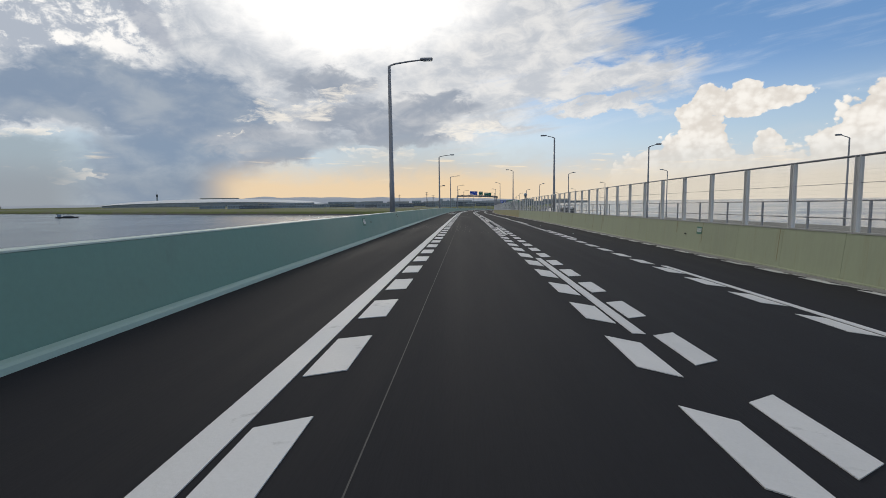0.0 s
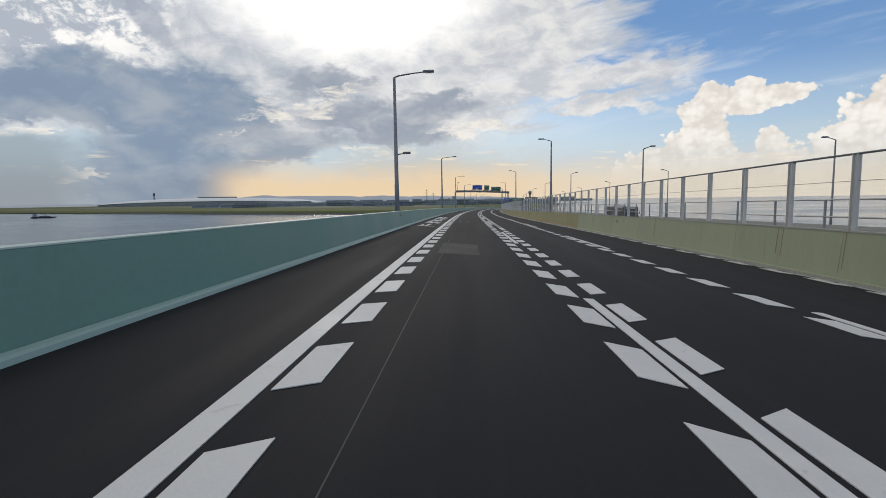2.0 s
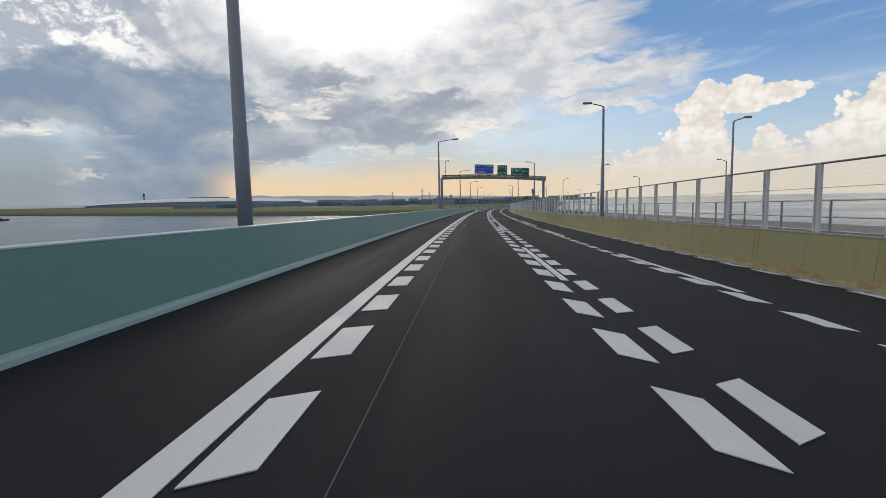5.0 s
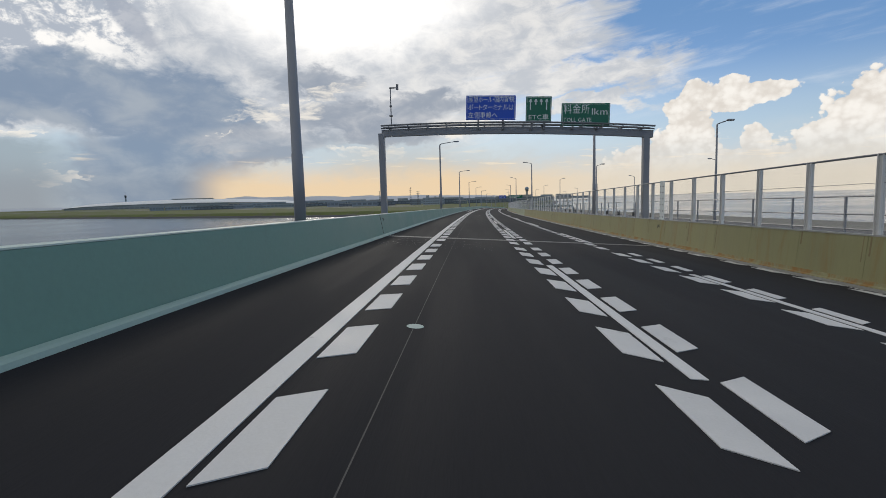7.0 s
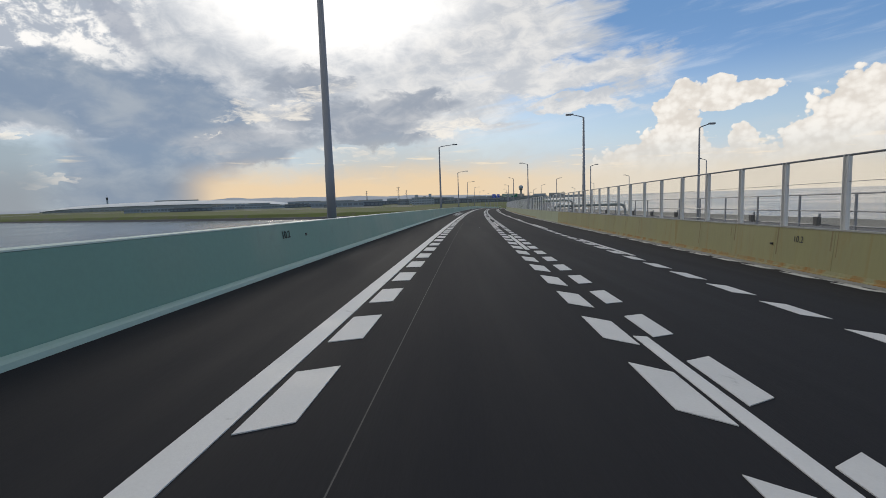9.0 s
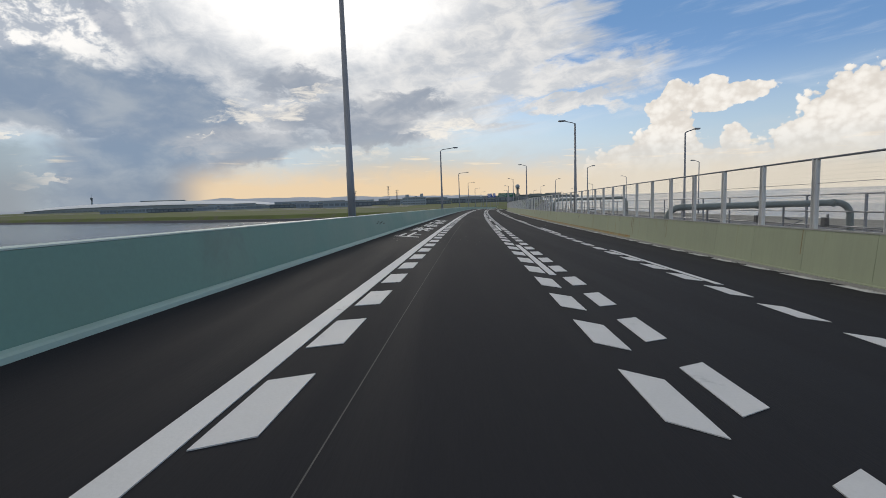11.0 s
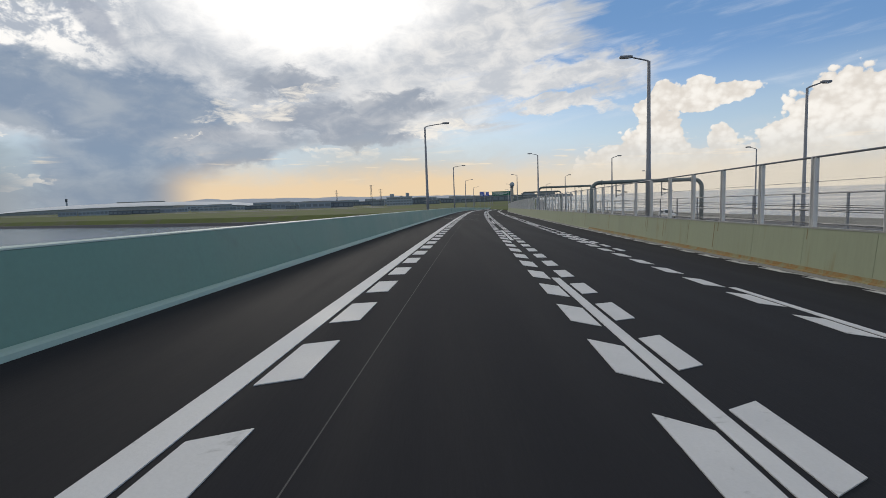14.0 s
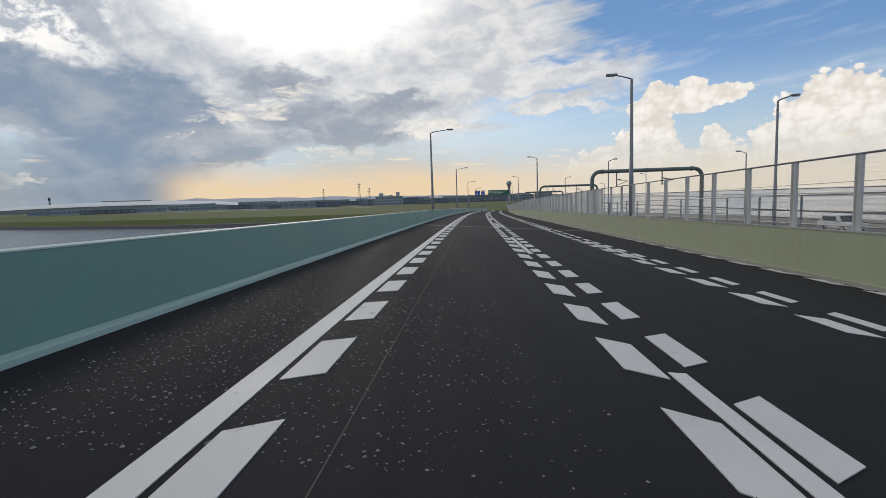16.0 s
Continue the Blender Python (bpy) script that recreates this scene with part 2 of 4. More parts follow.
ASPHALT = material("asphalt", (0.0190, 0.0196, 0.0235), 0.9, vary=0.30, coarse=0.9, fine=60.0, bump=0.35, spec=0.15, axis=(1.0, 0.05, 1.0))
ASPHALT_PATCH = material("worn asphalt", (0.040, 0.039, 0.039), 0.85, vary=0.3, coarse=0.8, fine=60.0, bump=0.35, spec=0.25)
SEAM = material("seam sealant", (0.065, 0.065, 0.065), 0.8, vary=0.6, coarse=0.25)
PAINT = material("road paint", (0.60, 0.60, 0.60), 0.7, vary=0.14, coarse=1.4, fine=45.0, bump=0.2, stain=(0.30, 0.30, 0.30), stain_at=(0.60, 0.78))
PAINT_WORN = material("worn road paint", (0.42, 0.42, 0.41), 0.8, vary=0.2, coarse=1.2, fine=45.0, stain=(0.05, 0.05, 0.05), stain_at=(0.48, 0.56))
GREEN_WALL = material("green wall paint", (0.145, 0.282, 0.24), 0.55, vary=0.16, coarse=0.35, fine=14.0, bump=0.05, stain=(0.12, 0.20, 0.175), stain_at=(0.56, 0.85))
KERB_GREEN = material("pale green kerb paint", (0.29, 0.415, 0.38), 0.5, vary=0.15, coarse=0.9, fine=25.0)
GUTTER = material("dirty gutter concrete", (0.25, 0.25, 0.235), 0.9, vary=0.3, coarse=0.9, fine=25.0)
KERB = material("pale kerb concrete", (0.42, 0.50, 0.48), 0.8, vary=0.15, coarse=0.9, fine=25.0)
CAP = material("wall cap", (0.45, 0.55, 0.52), 0.6, vary=0.1)
OLIVE_WALL = material("pale green wall paint", (0.30, 0.335, 0.225), 0.7, vary=0.16, coarse=0.9, fine=10.0, bump=0.08, stain=(0.26, 0.22, 0.10), stain_at=(0.56, 0.84), axis=(1.0, 1.0, 0.10))
# paler than the near road: the reflection at grazing view is put into the colour
OPP_ASPHALT = material("asphalt with painted sheen", (0.095, 0.095, 0.097), 0.85, vary=0.2, coarse=0.4, fine=30.0)
JOINT = material("road-worn joint steel", (0.20, 0.195, 0.185), 0.55, metal=0.3, vary=0.25, coarse=2.0)
RUSTY_WALL = material("rust-stained wall paint", (0.27, 0.26, 0.125), 0.7, vary=0.18, coarse=0.8, fine=10.0, bump=0.08, stain=(0.26, 0.165, 0.05), stain_at=(0.50, 0.82), axis=(1.0, 1.0, 0.14))
STEEL = material("galvanised steel", (0.62, 0.62, 0.61), 0.5, metal=0.15, vary=0.12, coarse=1.5, fine=20.0)
DARK_STEEL = material("weathered grey steel", (0.16, 0.17, 0.19), 0.5, metal=0.3, vary=0.15, coarse=1.0)
POLE = material("grey-blue pole paint", (0.215, 0.23, 0.26), 0.45, metal=0.2, vary=0.12, coarse=0.8)
LENS = material("lamp glass", (0.55, 0.56, 0.55), 0.2, vary=0.05)
CONCRETE = material("concrete", (0.34, 0.34, 0.32), 0.85, vary=0.18, coarse=0.3, fine=12.0, bump=0.2)
SIGN_BLUE = material("blue sign face", (0.010, 0.075, 0.52), 0.5, vary=0.05, coarse=1.0)
SIGN_GREEN = material("green sign face", (0.005, 0.13, 0.08), 0.5, vary=0.05, coarse=1.0)
SIGN_WHITE = material("white sign lettering", (0.68, 0.72, 0.72), 0.5, vary=0.03)
BLACK = material("black paint", (0.02, 0.02, 0.022), 0.6, vary=0.1)
RUBBER = material("dark rubber", (0.02, 0.02, 0.02), 0.8)
GRASS = material("airfield grass", (0.105, 0.128, 0.045), 0.95, vary=0.35, coarse=0.012, fine=0.15, bump=0.0, stain=(0.125, 0.125, 0.085), stain_at=(0.50, 0.60), spec=0.1)
STONE = material("dark seawall stone", (0.09, 0.09, 0.10), 0.95, vary=0.3, coarse=0.05, fine=0.6, bump=0.0)
WHITE_ROOF = material("pale metal roof", (0.66, 0.69, 0.72), 0.85, vary=0.08, coarse=0.02, bump=0.0)
# cladding colour with distance haze mixed in
GREY_BLUE = material("blue-grey cladding", (0.24, 0.29, 0.34), 0.6, vary=0.12, coarse=0.05, bump=0.0)
DARK_GLASS = material("dark window glass", (0.05, 0.07, 0.09), 0.15, vary=0.1, coarse=0.1, bump=0.0)
# far windows: dark glass lightened in colour to stand for distance haze
HAZY_GLASS = material("haze-greyed window glass", (0.15, 0.19, 0.23), 0.4, vary=0.5, coarse=0.03, bump=0.0)
TAXIWAY = material("pale worn concrete paving", (0.24, 0.24, 0.23), 0.9, vary=0.2, coarse=0.02, fine=0.4, bump=0.0, spec=0.1)
STENCIL = material("worn stencil paint", (0.022, 0.034, 0.032), 0.7, vary=0.3)
GRIT = material("grey grit", (0.24, 0.235, 0.23), 0.9, vary=0.4)
# distance haze is painted into the hills' pale colour
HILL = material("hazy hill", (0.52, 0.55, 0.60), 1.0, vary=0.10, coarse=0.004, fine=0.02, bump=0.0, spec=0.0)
BALLAST = material("track ballast", (0.16, 0.15, 0.14), 0.95, vary=0.3, coarse=0.4, fine=8.0, bump=0.4)
RAIL = material("steel rail", (0.22, 0.17, 0.14), 0.4, metal=0.7)
PIPE = material("grey-green pipe paint", (0.13, 0.165, 0.165), 0.45, metal=0.1, vary=0.2, coarse=1.2)
BUS_PAINT = material("dark coach paint", (0.03, 0.03, 0.035), 0.3, vary=0.05)
BUS_SILVER = material("silver coach trim", (0.40, 0.40, 0.42), 0.35, metal=0.3)
RUST = material("rust streak", (0.225, 0.18, 0.09), 0.85, vary=0.35, coarse=3.0, fine=25.0, bump=0.0)
RUST_FOOT = material("rusty wall foot", (0.30, 0.29, 0.16), 0.85, vary=0.3, coarse=0.9, fine=12.0, bump=0.05, stain=(0.30, 0.17, 0.05), stain_at=(0.38, 0.62))
CAR_PAINT = material("white car paint", (0.65, 0.66, 0.68), 0.3, vary=0.03)


def mesh_panel():
    """Fine woven wire that lets most of the light through."""
    m = bpy.data.materials.new("fine wire mesh")
    m.use_nodes = True
    n = Nodes(m.node_tree)
    m.node_tree.nodes.clear()
    wire = n.node("ShaderNodeBsdfPrincipled")
    wire.inputs["Base Color"].default_value, wire.inputs["Roughness"].default_value = (0.62, 0.63, 0.64, 1), 0.5
    place = n.node("ShaderNodeSeparateXYZ")
    m.node_tree.links.new(n.node("ShaderNodeTexCoord").outputs["Object"], place.inputs[0])
    row = n.math("PINGPONG", place.outputs[2], 0.055)
    lines = n.ramp(row, 0.0, 0.014, 0.09, 0.055)
    cloud = n.noise(n.node("ShaderNodeNewGeometry").outputs["Position"], 0.7, 4.0)
    amount = n.mul(lines, n.ramp(cloud, 0.3, 0.7, 0.75, 1.2))
    both = n.node("ShaderNodeMixShader")
    n.put(both.inputs[0], amount)
    m.node_tree.links.new(n.node("ShaderNodeBsdfTransparent").outputs[0], both.inputs[1])
    m.node_tree.links.new(wire.outputs[0], both.inputs[2])
    m.node_tree.links.new(both.outputs[0], n.node("ShaderNodeOutputMaterial").inputs[0])
    return m


MESH = mesh_panel()


def screen_panel():
    """Pale plastic that lets half of the light through."""
    m = bpy.data.materials.new("pale screen panel")
    m.use_nodes = True
    n = Nodes(m.node_tree)
    m.node_tree.nodes.clear()
    face_ = n.node("ShaderNodeBsdfPrincipled")
    cloud = n.noise(n.node("ShaderNodeNewGeometry").outputs["Position"], 0.5, 5.0)
    n.put(face_.inputs["Base Color"], n.mix(cloud, (0.50, 0.54, 0.56), (0.66, 0.69, 0.70)))
    face_.inputs["Roughness"].default_value = 0.4
    both = n.node("ShaderNodeMixShader")
    n.put(both.inputs[0], n.ramp(cloud, 0.3, 0.7, 0.48, 0.62))
    m.node_tree.links.new(n.node("ShaderNodeBsdfTransparent").outputs[0], both.inputs[1])
    m.node_tree.links.new(face_.outputs[0], both.inputs[2])
    m.node_tree.links.new(both.outputs[0], n.node("ShaderNodeOutputMaterial").inputs[0])
    return m


SCREEN = screen_panel()


def sea_surface():
    m = bpy.data.materials.new("sea water")
    m.use_nodes = True
    n = Nodes(m.node_tree)
    b = m.node_tree.nodes["Principled BSDF"]
    at = n.node("ShaderNodeNewGeometry").outputs["Position"]
    swell, ripple = n.noise(at, 0.02, 5.0), n.noise(at, 0.5, 6.0, 0.65)
    n.put(b.inputs["Base Color"], n.mix(swell, (0.030, 0.050, 0.075), (0.045, 0.068, 0.09)))
    n.put(b.inputs["Roughness"], n.ramp(n.noise(at, 0.008, 4.0), 0.3, 0.7, 0.10, 0.20))
    b.inputs["IOR"].default_value = 1.33
    r = n.node("ShaderNodeBump")
    r.inputs["Strength"].default_value, r.inputs["Distance"].default_value = 0.42, 0.5
    n.put(r.inputs["Height"], ripple)
    n.put(b.inputs["Normal"], r.outputs[0])
    return m


SEA = sea_surface()

# ---------------------------------------------------------------- building tools
def link(name, bm, mat, parent=None, label="", smooth=False):
    data = bpy.data.meshes.new(name)
    if smooth:
        for f in bm.faces:
            f.smooth = True
    bm.to_mesh(data)
    bm.free()
    data.materials.append(mat)
    ob = new(name, data)
    if parent is not None:
        ob.parent = parent
    if label:
        ob["label"] = label
    return ob


def part(name, bm, mat, parent, label="", smooth=False):
    """One mesh under a thing or under a part of it."""
    return link(name, bm, mat, parent, label, smooth)


def empty(name, m=None):
    ob = new(name)
    if m is not None:
        ob.matrix_world = m
    return ob


def box(bm, x0, x1, y0, y1, z0, z1, bevel=0.0):
    made = bmesh.ops.create_cube(bm, size=1.0, matrix=Matrix.LocRotScale(((x0 + x1) / 2, (y0 + y1) / 2, (z0 + z1) / 2), None, (x1 - x0, y1 - y0, z1 - z0)))
    if bevel:
        edges = list({e for v in made["verts"] for e in v.link_edges})
        bmesh.ops.bevel(bm, geom=edges, offset=bevel, segments=2, affect="EDGES", profile=0.5)
    return bm


def boxed(*size, bevel=0.0):
    return box(bmesh.new(), *size, bevel=bevel)


def tube(bm, points, radii, sides=10, cap=True):
    """A round bar through the points."""
    points = [Vector(p) for p in points]
    if not hasattr(radii, "__len__"):
        radii = [radii] * len(points)
    rings, up = [], None
    for i, p in enumerate(points):
        d = (points[min(i + 1, len(points) - 1)] - points[max(i - 1, 0)]).normalized()
        if up is None:
            up = d.orthogonal().normalized()
        up = (up - d * up.dot(d)).normalized()
        side = d.cross(up)
        rings.append([bm.verts.new(p + (up * math.cos(2 * math.pi * k / sides) + side * math.sin(2 * math.pi * k / sides)) * radii[i]) for k in range(sides)])
    for a, b in zip(rings, rings[1:]):
        for k in range(sides):
            bm.faces.new((a[k], a[(k + 1) % sides], b[(k + 1) % sides], b[k]))
    if cap:
        bm.faces.new(rings[0][::-1])
        bm.faces.new(rings[-1])
    return bm


def tubed(points, radii, sides=10):
    return tube(bmesh.new(), points, radii, sides)


def steps(s0, s1, step):
    n = max(1, round((s1 - s0) / step))
    return [s0 + (s1 - s0) * i / n for i in range(n + 1)]


def sweep(profile, s0, s1, step=5.0, on=road, bm=None):
    """A closed cross-section of (x right, z up) drawn along the road."""
    bm = bm or bmesh.new()
    rows = [[bm.verts.new(on(s, x, z)) for x, z in profile] for s in steps(s0, s1, step)]
    n = len(profile)
    for a, b in zip(rows, rows[1:]):
        for k in range(n):
            bm.faces.new((a[k], a[(k + 1) % n], b[(k + 1) % n], b[k]))
    bm.faces.new(rows[0][::-1])
    bm.faces.new(rows[-1])
    bmesh.ops.recalc_face_normals(bm, faces=bm.faces)
    return bm


def strip(bm, x0, x1, s0, s1, step=4.0, z=0.005, on=road, thick=0.004, skew=0.0):
    """A thin layer of paint on the carriageway."""
    lows = []
    for s in steps(s0, s1, step):
        lows.append([bm.verts.new(on(s + k, x, zz)) for x, zz, k in ((x0, 0.001, 0), (x0, z + thick, 0), (x1, z + thick, skew), (x1, 0.001, skew))])
    for a, b in zip(lows, lows[1:]):
        for k in range(3):
            bm.faces.new((a[k], b[k], b[k + 1], a[k + 1]))
    bm.faces.new(lows[0])
    bm.faces.new(lows[-1][::-1])
    return bm


# ---------------------------------------------------------------- sea, island, hills
SEA_Z, LAND_Z = -16.6, -11.6
bm = bmesh.new()
bmesh.ops.create_circle(bm, cap_ends=True, radius=4700, segments=96)
water = link("water", bm, SEA)
water.location = (0, 300, SEA_Z)
tagged(water, "grey-blue calm sea with small ripples", "sea", kind="structure")

SHORE = [(78, 625), (60, 620), (-130, 665), (-400, 800), (-960, 1100), (-1700, 1430), (-2700, 1750), (-3600, 1850), (-3600, 3300), (-1500, 4300), (250, 4300), (330, 3000), (260, 1500), (135, 900)]


def island(points, z, low, out):
    bm = bmesh.new()
    mid = Vector((sum(p[0] for p in points) / len(points), sum(p[1] for p in points) / len(points)))
    top = [bm.verts.new((x, y, z)) for x, y in points]
    foot = []
    for x, y in points:
        d = (Vector((x, y)) - mid).normalized() * out
        foot.append(bm.verts.new((x + d.x, y + d.y, low)))
    bm.faces.new(top)
    for k in range(len(points)):
        j = (k + 1) % len(points)
        bm.faces.new((top[k], foot[k], foot[j], top[j]))
    bmesh.ops.recalc_face_normals(bm, faces=bm.faces)
    return bm


shore = link("seawall", island(SHORE, SEA_Z + 1.9, SEA_Z - 1, 5.0), STONE)
tagged(shore, "dark stone seawall round the flat island", "seawall", kind="structure")
_mid = Vector((sum(p[0] for p in SHORE) / len(SHORE), sum(p[1] for p in SHORE) / len(SHORE)))
ground = link("ground", island([tuple(_mid + (Vector(p) - _mid) * 0.985) for p in SHORE], LAND_Z, SEA_Z + 1.2, 16.0), GRASS)
tagged(ground, "flat airfield ground of yellow-green grass and bare earth", "ground", kind="structure")

for at, turned, long, wide in (((-700, 1400), 28, 1500, 46), ((-850, 1750), 28, 1700, 60), ((-240, 1020), 24, 420, 30), ((-1500, 1640), 20, 900, 40)):
    apron = link("taxiway", boxed(-long / 2, long / 2, -wide / 2, wide / 2, 0.02, 0.12), TAXIWAY)
    apron.matrix_world = Matrix.Translation((*at, LAND_Z)) @ Matrix.Rotation(radians(-turned), 4, "Z")
    tagged(apron, "pale worn concrete taxiway across the airfield grass", "taxiway", kind="structure")


def hills(name, points, mat, label):
    """A far ridge: (degrees right of ahead, height in metres) at 4.4 km, with depth behind it."""
    bm = bmesh.new()
    rows = []
    for a, h in points:
        for_d = []
        for dist, part_h in ((4250, 0.0), (4400, 1.0), (4600, 0.0)):
            for_d.append(bm.verts.new((math.sin(radians(a)) * dist, 200 + math.cos(radians(a)) * dist, SEA_Z - 1 + (h + 18) * part_h)))
        rows.append(for_d)
    for p, q in zip(rows, rows[1:]):
        for k in range(2):
            bm.faces.new((p[k], q[k], q[k + 1], p[k + 1]))
    return tagged(link(name, bm, mat, smooth=True), label, "hills", kind="structure")


# ridge line; its haze comes from the pale HILL colour alone
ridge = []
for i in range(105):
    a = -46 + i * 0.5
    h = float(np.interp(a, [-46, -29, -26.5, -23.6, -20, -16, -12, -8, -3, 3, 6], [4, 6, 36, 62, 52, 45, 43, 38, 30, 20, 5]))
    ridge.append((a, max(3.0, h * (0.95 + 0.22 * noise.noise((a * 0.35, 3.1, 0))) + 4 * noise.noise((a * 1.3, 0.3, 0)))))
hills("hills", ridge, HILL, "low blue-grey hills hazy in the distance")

# ---------------------------------------------------------------- carriageway
S0, S1 = S_MIN, 1200
deck = link("road", sweep([(-4.3, 0), (10.1, 0), (10.1, -0.45), (8.6, -0.6), (7.6, -2.6), (-1.6, -2.6), (-2.6, -0.6), (-4.3, -0.45)], S0, S1, 6.0), ASPHALT)
tagged(deck, "dark asphalt bridge carriageway with three marked lanes", "road", kind="structure")

wall_left = link("wall_left", sweep([(-3.456, 0.004), (-3.47, 0.10), (-3.605, 0.84), (-3.73, 0.84), (-3.83, 0.004)], S0, S1, 6.0), GREEN_WALL)
tagged(wall_left, "smooth sea-green painted parapet wall along the bridge", "parapet", kind="structure")
part("cap", sweep([(-3.602, 0.844), (-3.605, 0.86), (-3.735, 0.86), (-3.735, 0.844)], S0, S1, 6.0), CAP, wall_left, "pale weathered top edge")
kerb = link("kerb_left", sweep([(-3.345, 0.003), (-3.36, 0.05), (-3.39, 0.07), (-3.452, 0.08), (-3.452, 0.003)], S0, S1, 6.0), KERB_GREEN)
tagged(kerb, "pale concrete kerb at the foot of the green parapet", "kerb", kind="structure")

wall_right = empty("wall_right")
tagged(wall_right, "pale green concrete wall with rusty orange stains", "wall", kind="structure")
kerb = link("kerb_right", sweep([(9.06, 0.003), (9.08, 0.05), (9.165, 0.06), (9.165, 0.003)], S0, S1, 6.0), GUTTER)
tagged(kerb, "low pale dirty concrete kerb at the foot of the wall", "kerb", kind="structure")
WALL_Z = 1.235

# ---------------------------------------------------------------- road markings
left_line = tagged(link("edge_line", strip(bmesh.new(), -1.566, -1.356, S0, 900), PAINT), "solid white painted edge line on the asphalt", "road marking", kind="structure")
far_line = tagged(link("edge_line_right", strip(bmesh.new(), 8.93, 9.03, S0, 900), PAINT_WORN), "worn white painted edge line by the wall's foot", "road marking", kind="structure")
tagged(link("seam", strip(bmesh.new(), -0.606, -0.597, S0, 500, z=0.001, thick=0.001), SEAM), "thin pale paving seam along the lane", "seam", kind="structure")
lane_line = tagged(empty("lane_line"), "broken white lane lines painted on the asphalt", "road marking", kind="structure")
for x in (2.03, 5.57):
    for k in range(-1, 40):
        s = 5.5 + 20.1 * k if k < 9 else 205.3 + 19.85 * (k - 10)
        part("dash", strip(bmesh.new(), x - 0.08, x + 0.08, s, s + 8.45), PAINT, lane_line)
block_line = tagged(empty("block_line"), "short white guide blocks painted beside the lane lines", "road marking", kind="structure")
# left edge, right edge, far end of one block against the row by the edge line, skew, first and last metre
rows = [(-1.30, -1.00, -0.22, 0.22, -40, 700), (1.57, 1.90, 0.64, -0.22, -40, 700), (2.18, 2.49, 0.81, 0.22, -40, 700), (5.10, 5.43, 0.85, -0.2, -40, 700),
        (5.74, 6.00, 1.08, 0.2, 163, 182), (5.74, 6.00, 1.08, 0.2, 341, 700), (8.68, 8.91, 0.35, -0.25, -40, 500)]
rest = bmesh.new()
for x0, x1, far, skew, lo, hi in rows:
    for k in range(-25, 360):
        s = 0.62 + 2.01 * k
        if s > 181:          # a new count past the bridge joint
            s = 182.24 + 1.9875 * (k - 90)
        s += far - 1.1
        if s < lo or s > hi:
            continue
        worn = x0 > 8
        if s < 130 and (x1 < 3 or s < 40) and not worn:
            part("block", strip(bmesh.new(), x0, x1, s, s + 1.1, 1.1, skew=skew), PAINT, block_line)
        else:
            strip(rest, x0, x1, s, s + 1.1, 1.1, skew=skew)
tagged(link("guide_blocks", rest, PAINT), "short white guide blocks painted along the lane lines", "road marking", kind="stuff")

# ---------------------------------------------------------------- right wall and its fence
fence = tagged(empty("fence"), "tall galvanised fence with fine mesh panels on the wall", "fence", kind="structure")
FENCE_X, FENCE_TOP = 9.55, 3.14
BAY = 2.45
_bays = ([-20, 0, 20, 39, 67, 86, 109, 128, 142, 151, 330], [9.9 - 20 * 2.475, 9.9, 58.9, 105.5, 174.2, 221.2, 277.9, 324.2, 359.0, 380.8, 380.8 + 179 * 2.45])


def bay(k):
    """Where the fence's k-th post stands along the road."""
    return float(np.interp(k, *_bays))


FACE = [(9.17, 0.004), (9.17, 0.08), (9.24, 0.10), (9.35, WALL_Z), (9.92, WALL_Z), (9.98, 0.004)]


def face(z):
    """How far right the wall's face is at that height."""
    return 9.24 + 0.11 * (z - 0.10) / (WALL_Z - 0.10)


for k in range(-16, 150):
    part("panel", sweep(FACE, bay(k) + 0.005, bay(k + 1) - 0.005, 9.0), RUSTY_WALL if 88 < bay(k) < 262 else OLIVE_WALL, wall_right)
part("far_wall", sweep(FACE, bay(150) + 0.012, 1200, 6.0), OLIVE_WALL, wall_right)
random.seed(31)
for k in range(-4, 150):
    for side in (-1, 1):
        if random.random() < (0.6 if 88 < bay(k) < 262 else 0.3):
            s, low, w = bay(k) + side * random.uniform(0.10, 0.16), WALL_Z - random.uniform(0.25, 1.0), random.uniform(0.012, 0.03)
            part("rust_streak", sweep([(face(low) - 0.002, low), (face(WALL_Z) - 0.002, WALL_Z - 0.01), (face(WALL_Z) + 0.01, WALL_Z - 0.01), (face(low) + 0.01, low)], s - w, s + w, 1.0), RUST, wall_right)
for lo, hi in ((88, 262), (283, 362)):
    part("foot", sweep([(9.167, 0.01), (9.167, 0.083), (9.237, 0.105), (face(0.20) - 0.003, 0.20), (face(0.20) + 0.02, 0.20), (9.2, 0.01)], lo, hi, 4.0), RUST_FOOT, wall_right, "rust-stained foot of the wall")
part("coping", sweep([(9.335, WALL_Z), (9.335, WALL_Z + 0.04), (9.94, WALL_Z + 0.04), (9.94, WALL_Z)], -40, 560, 6.0), CONCRETE, wall_right, "pale concrete coping")
bm = bmesh.new()
box(bm, -0.055, 0.055, -0.085, -0.070, 0, FENCE_TOP - WALL_Z)
box(bm, -0.055, 0.055, 0.070, 0.085, 0, FENCE_TOP - WALL_Z)
box(bm, -0.006, 0.006, -0.070, 0.070, 0, FENCE_TOP - WALL_Z)
box(bm, -0.10, 0.10, -0.13, 0.13, 0, 0.02)
post = part("post", bm, STEEL, fence)
bm = bmesh.new()
box(bm, -0.004, 0.004, 0.09, BAY - 0.09, 0.03, FENCE_TOP - WALL_Z - 0.04)
pane = part("mesh_pane", bm, MESH, fence)
pane.visible_shadow = False
place = stand(bay(0), FENCE_X, WALL_Z)
post.matrix_world, pane.matrix_world = place, place
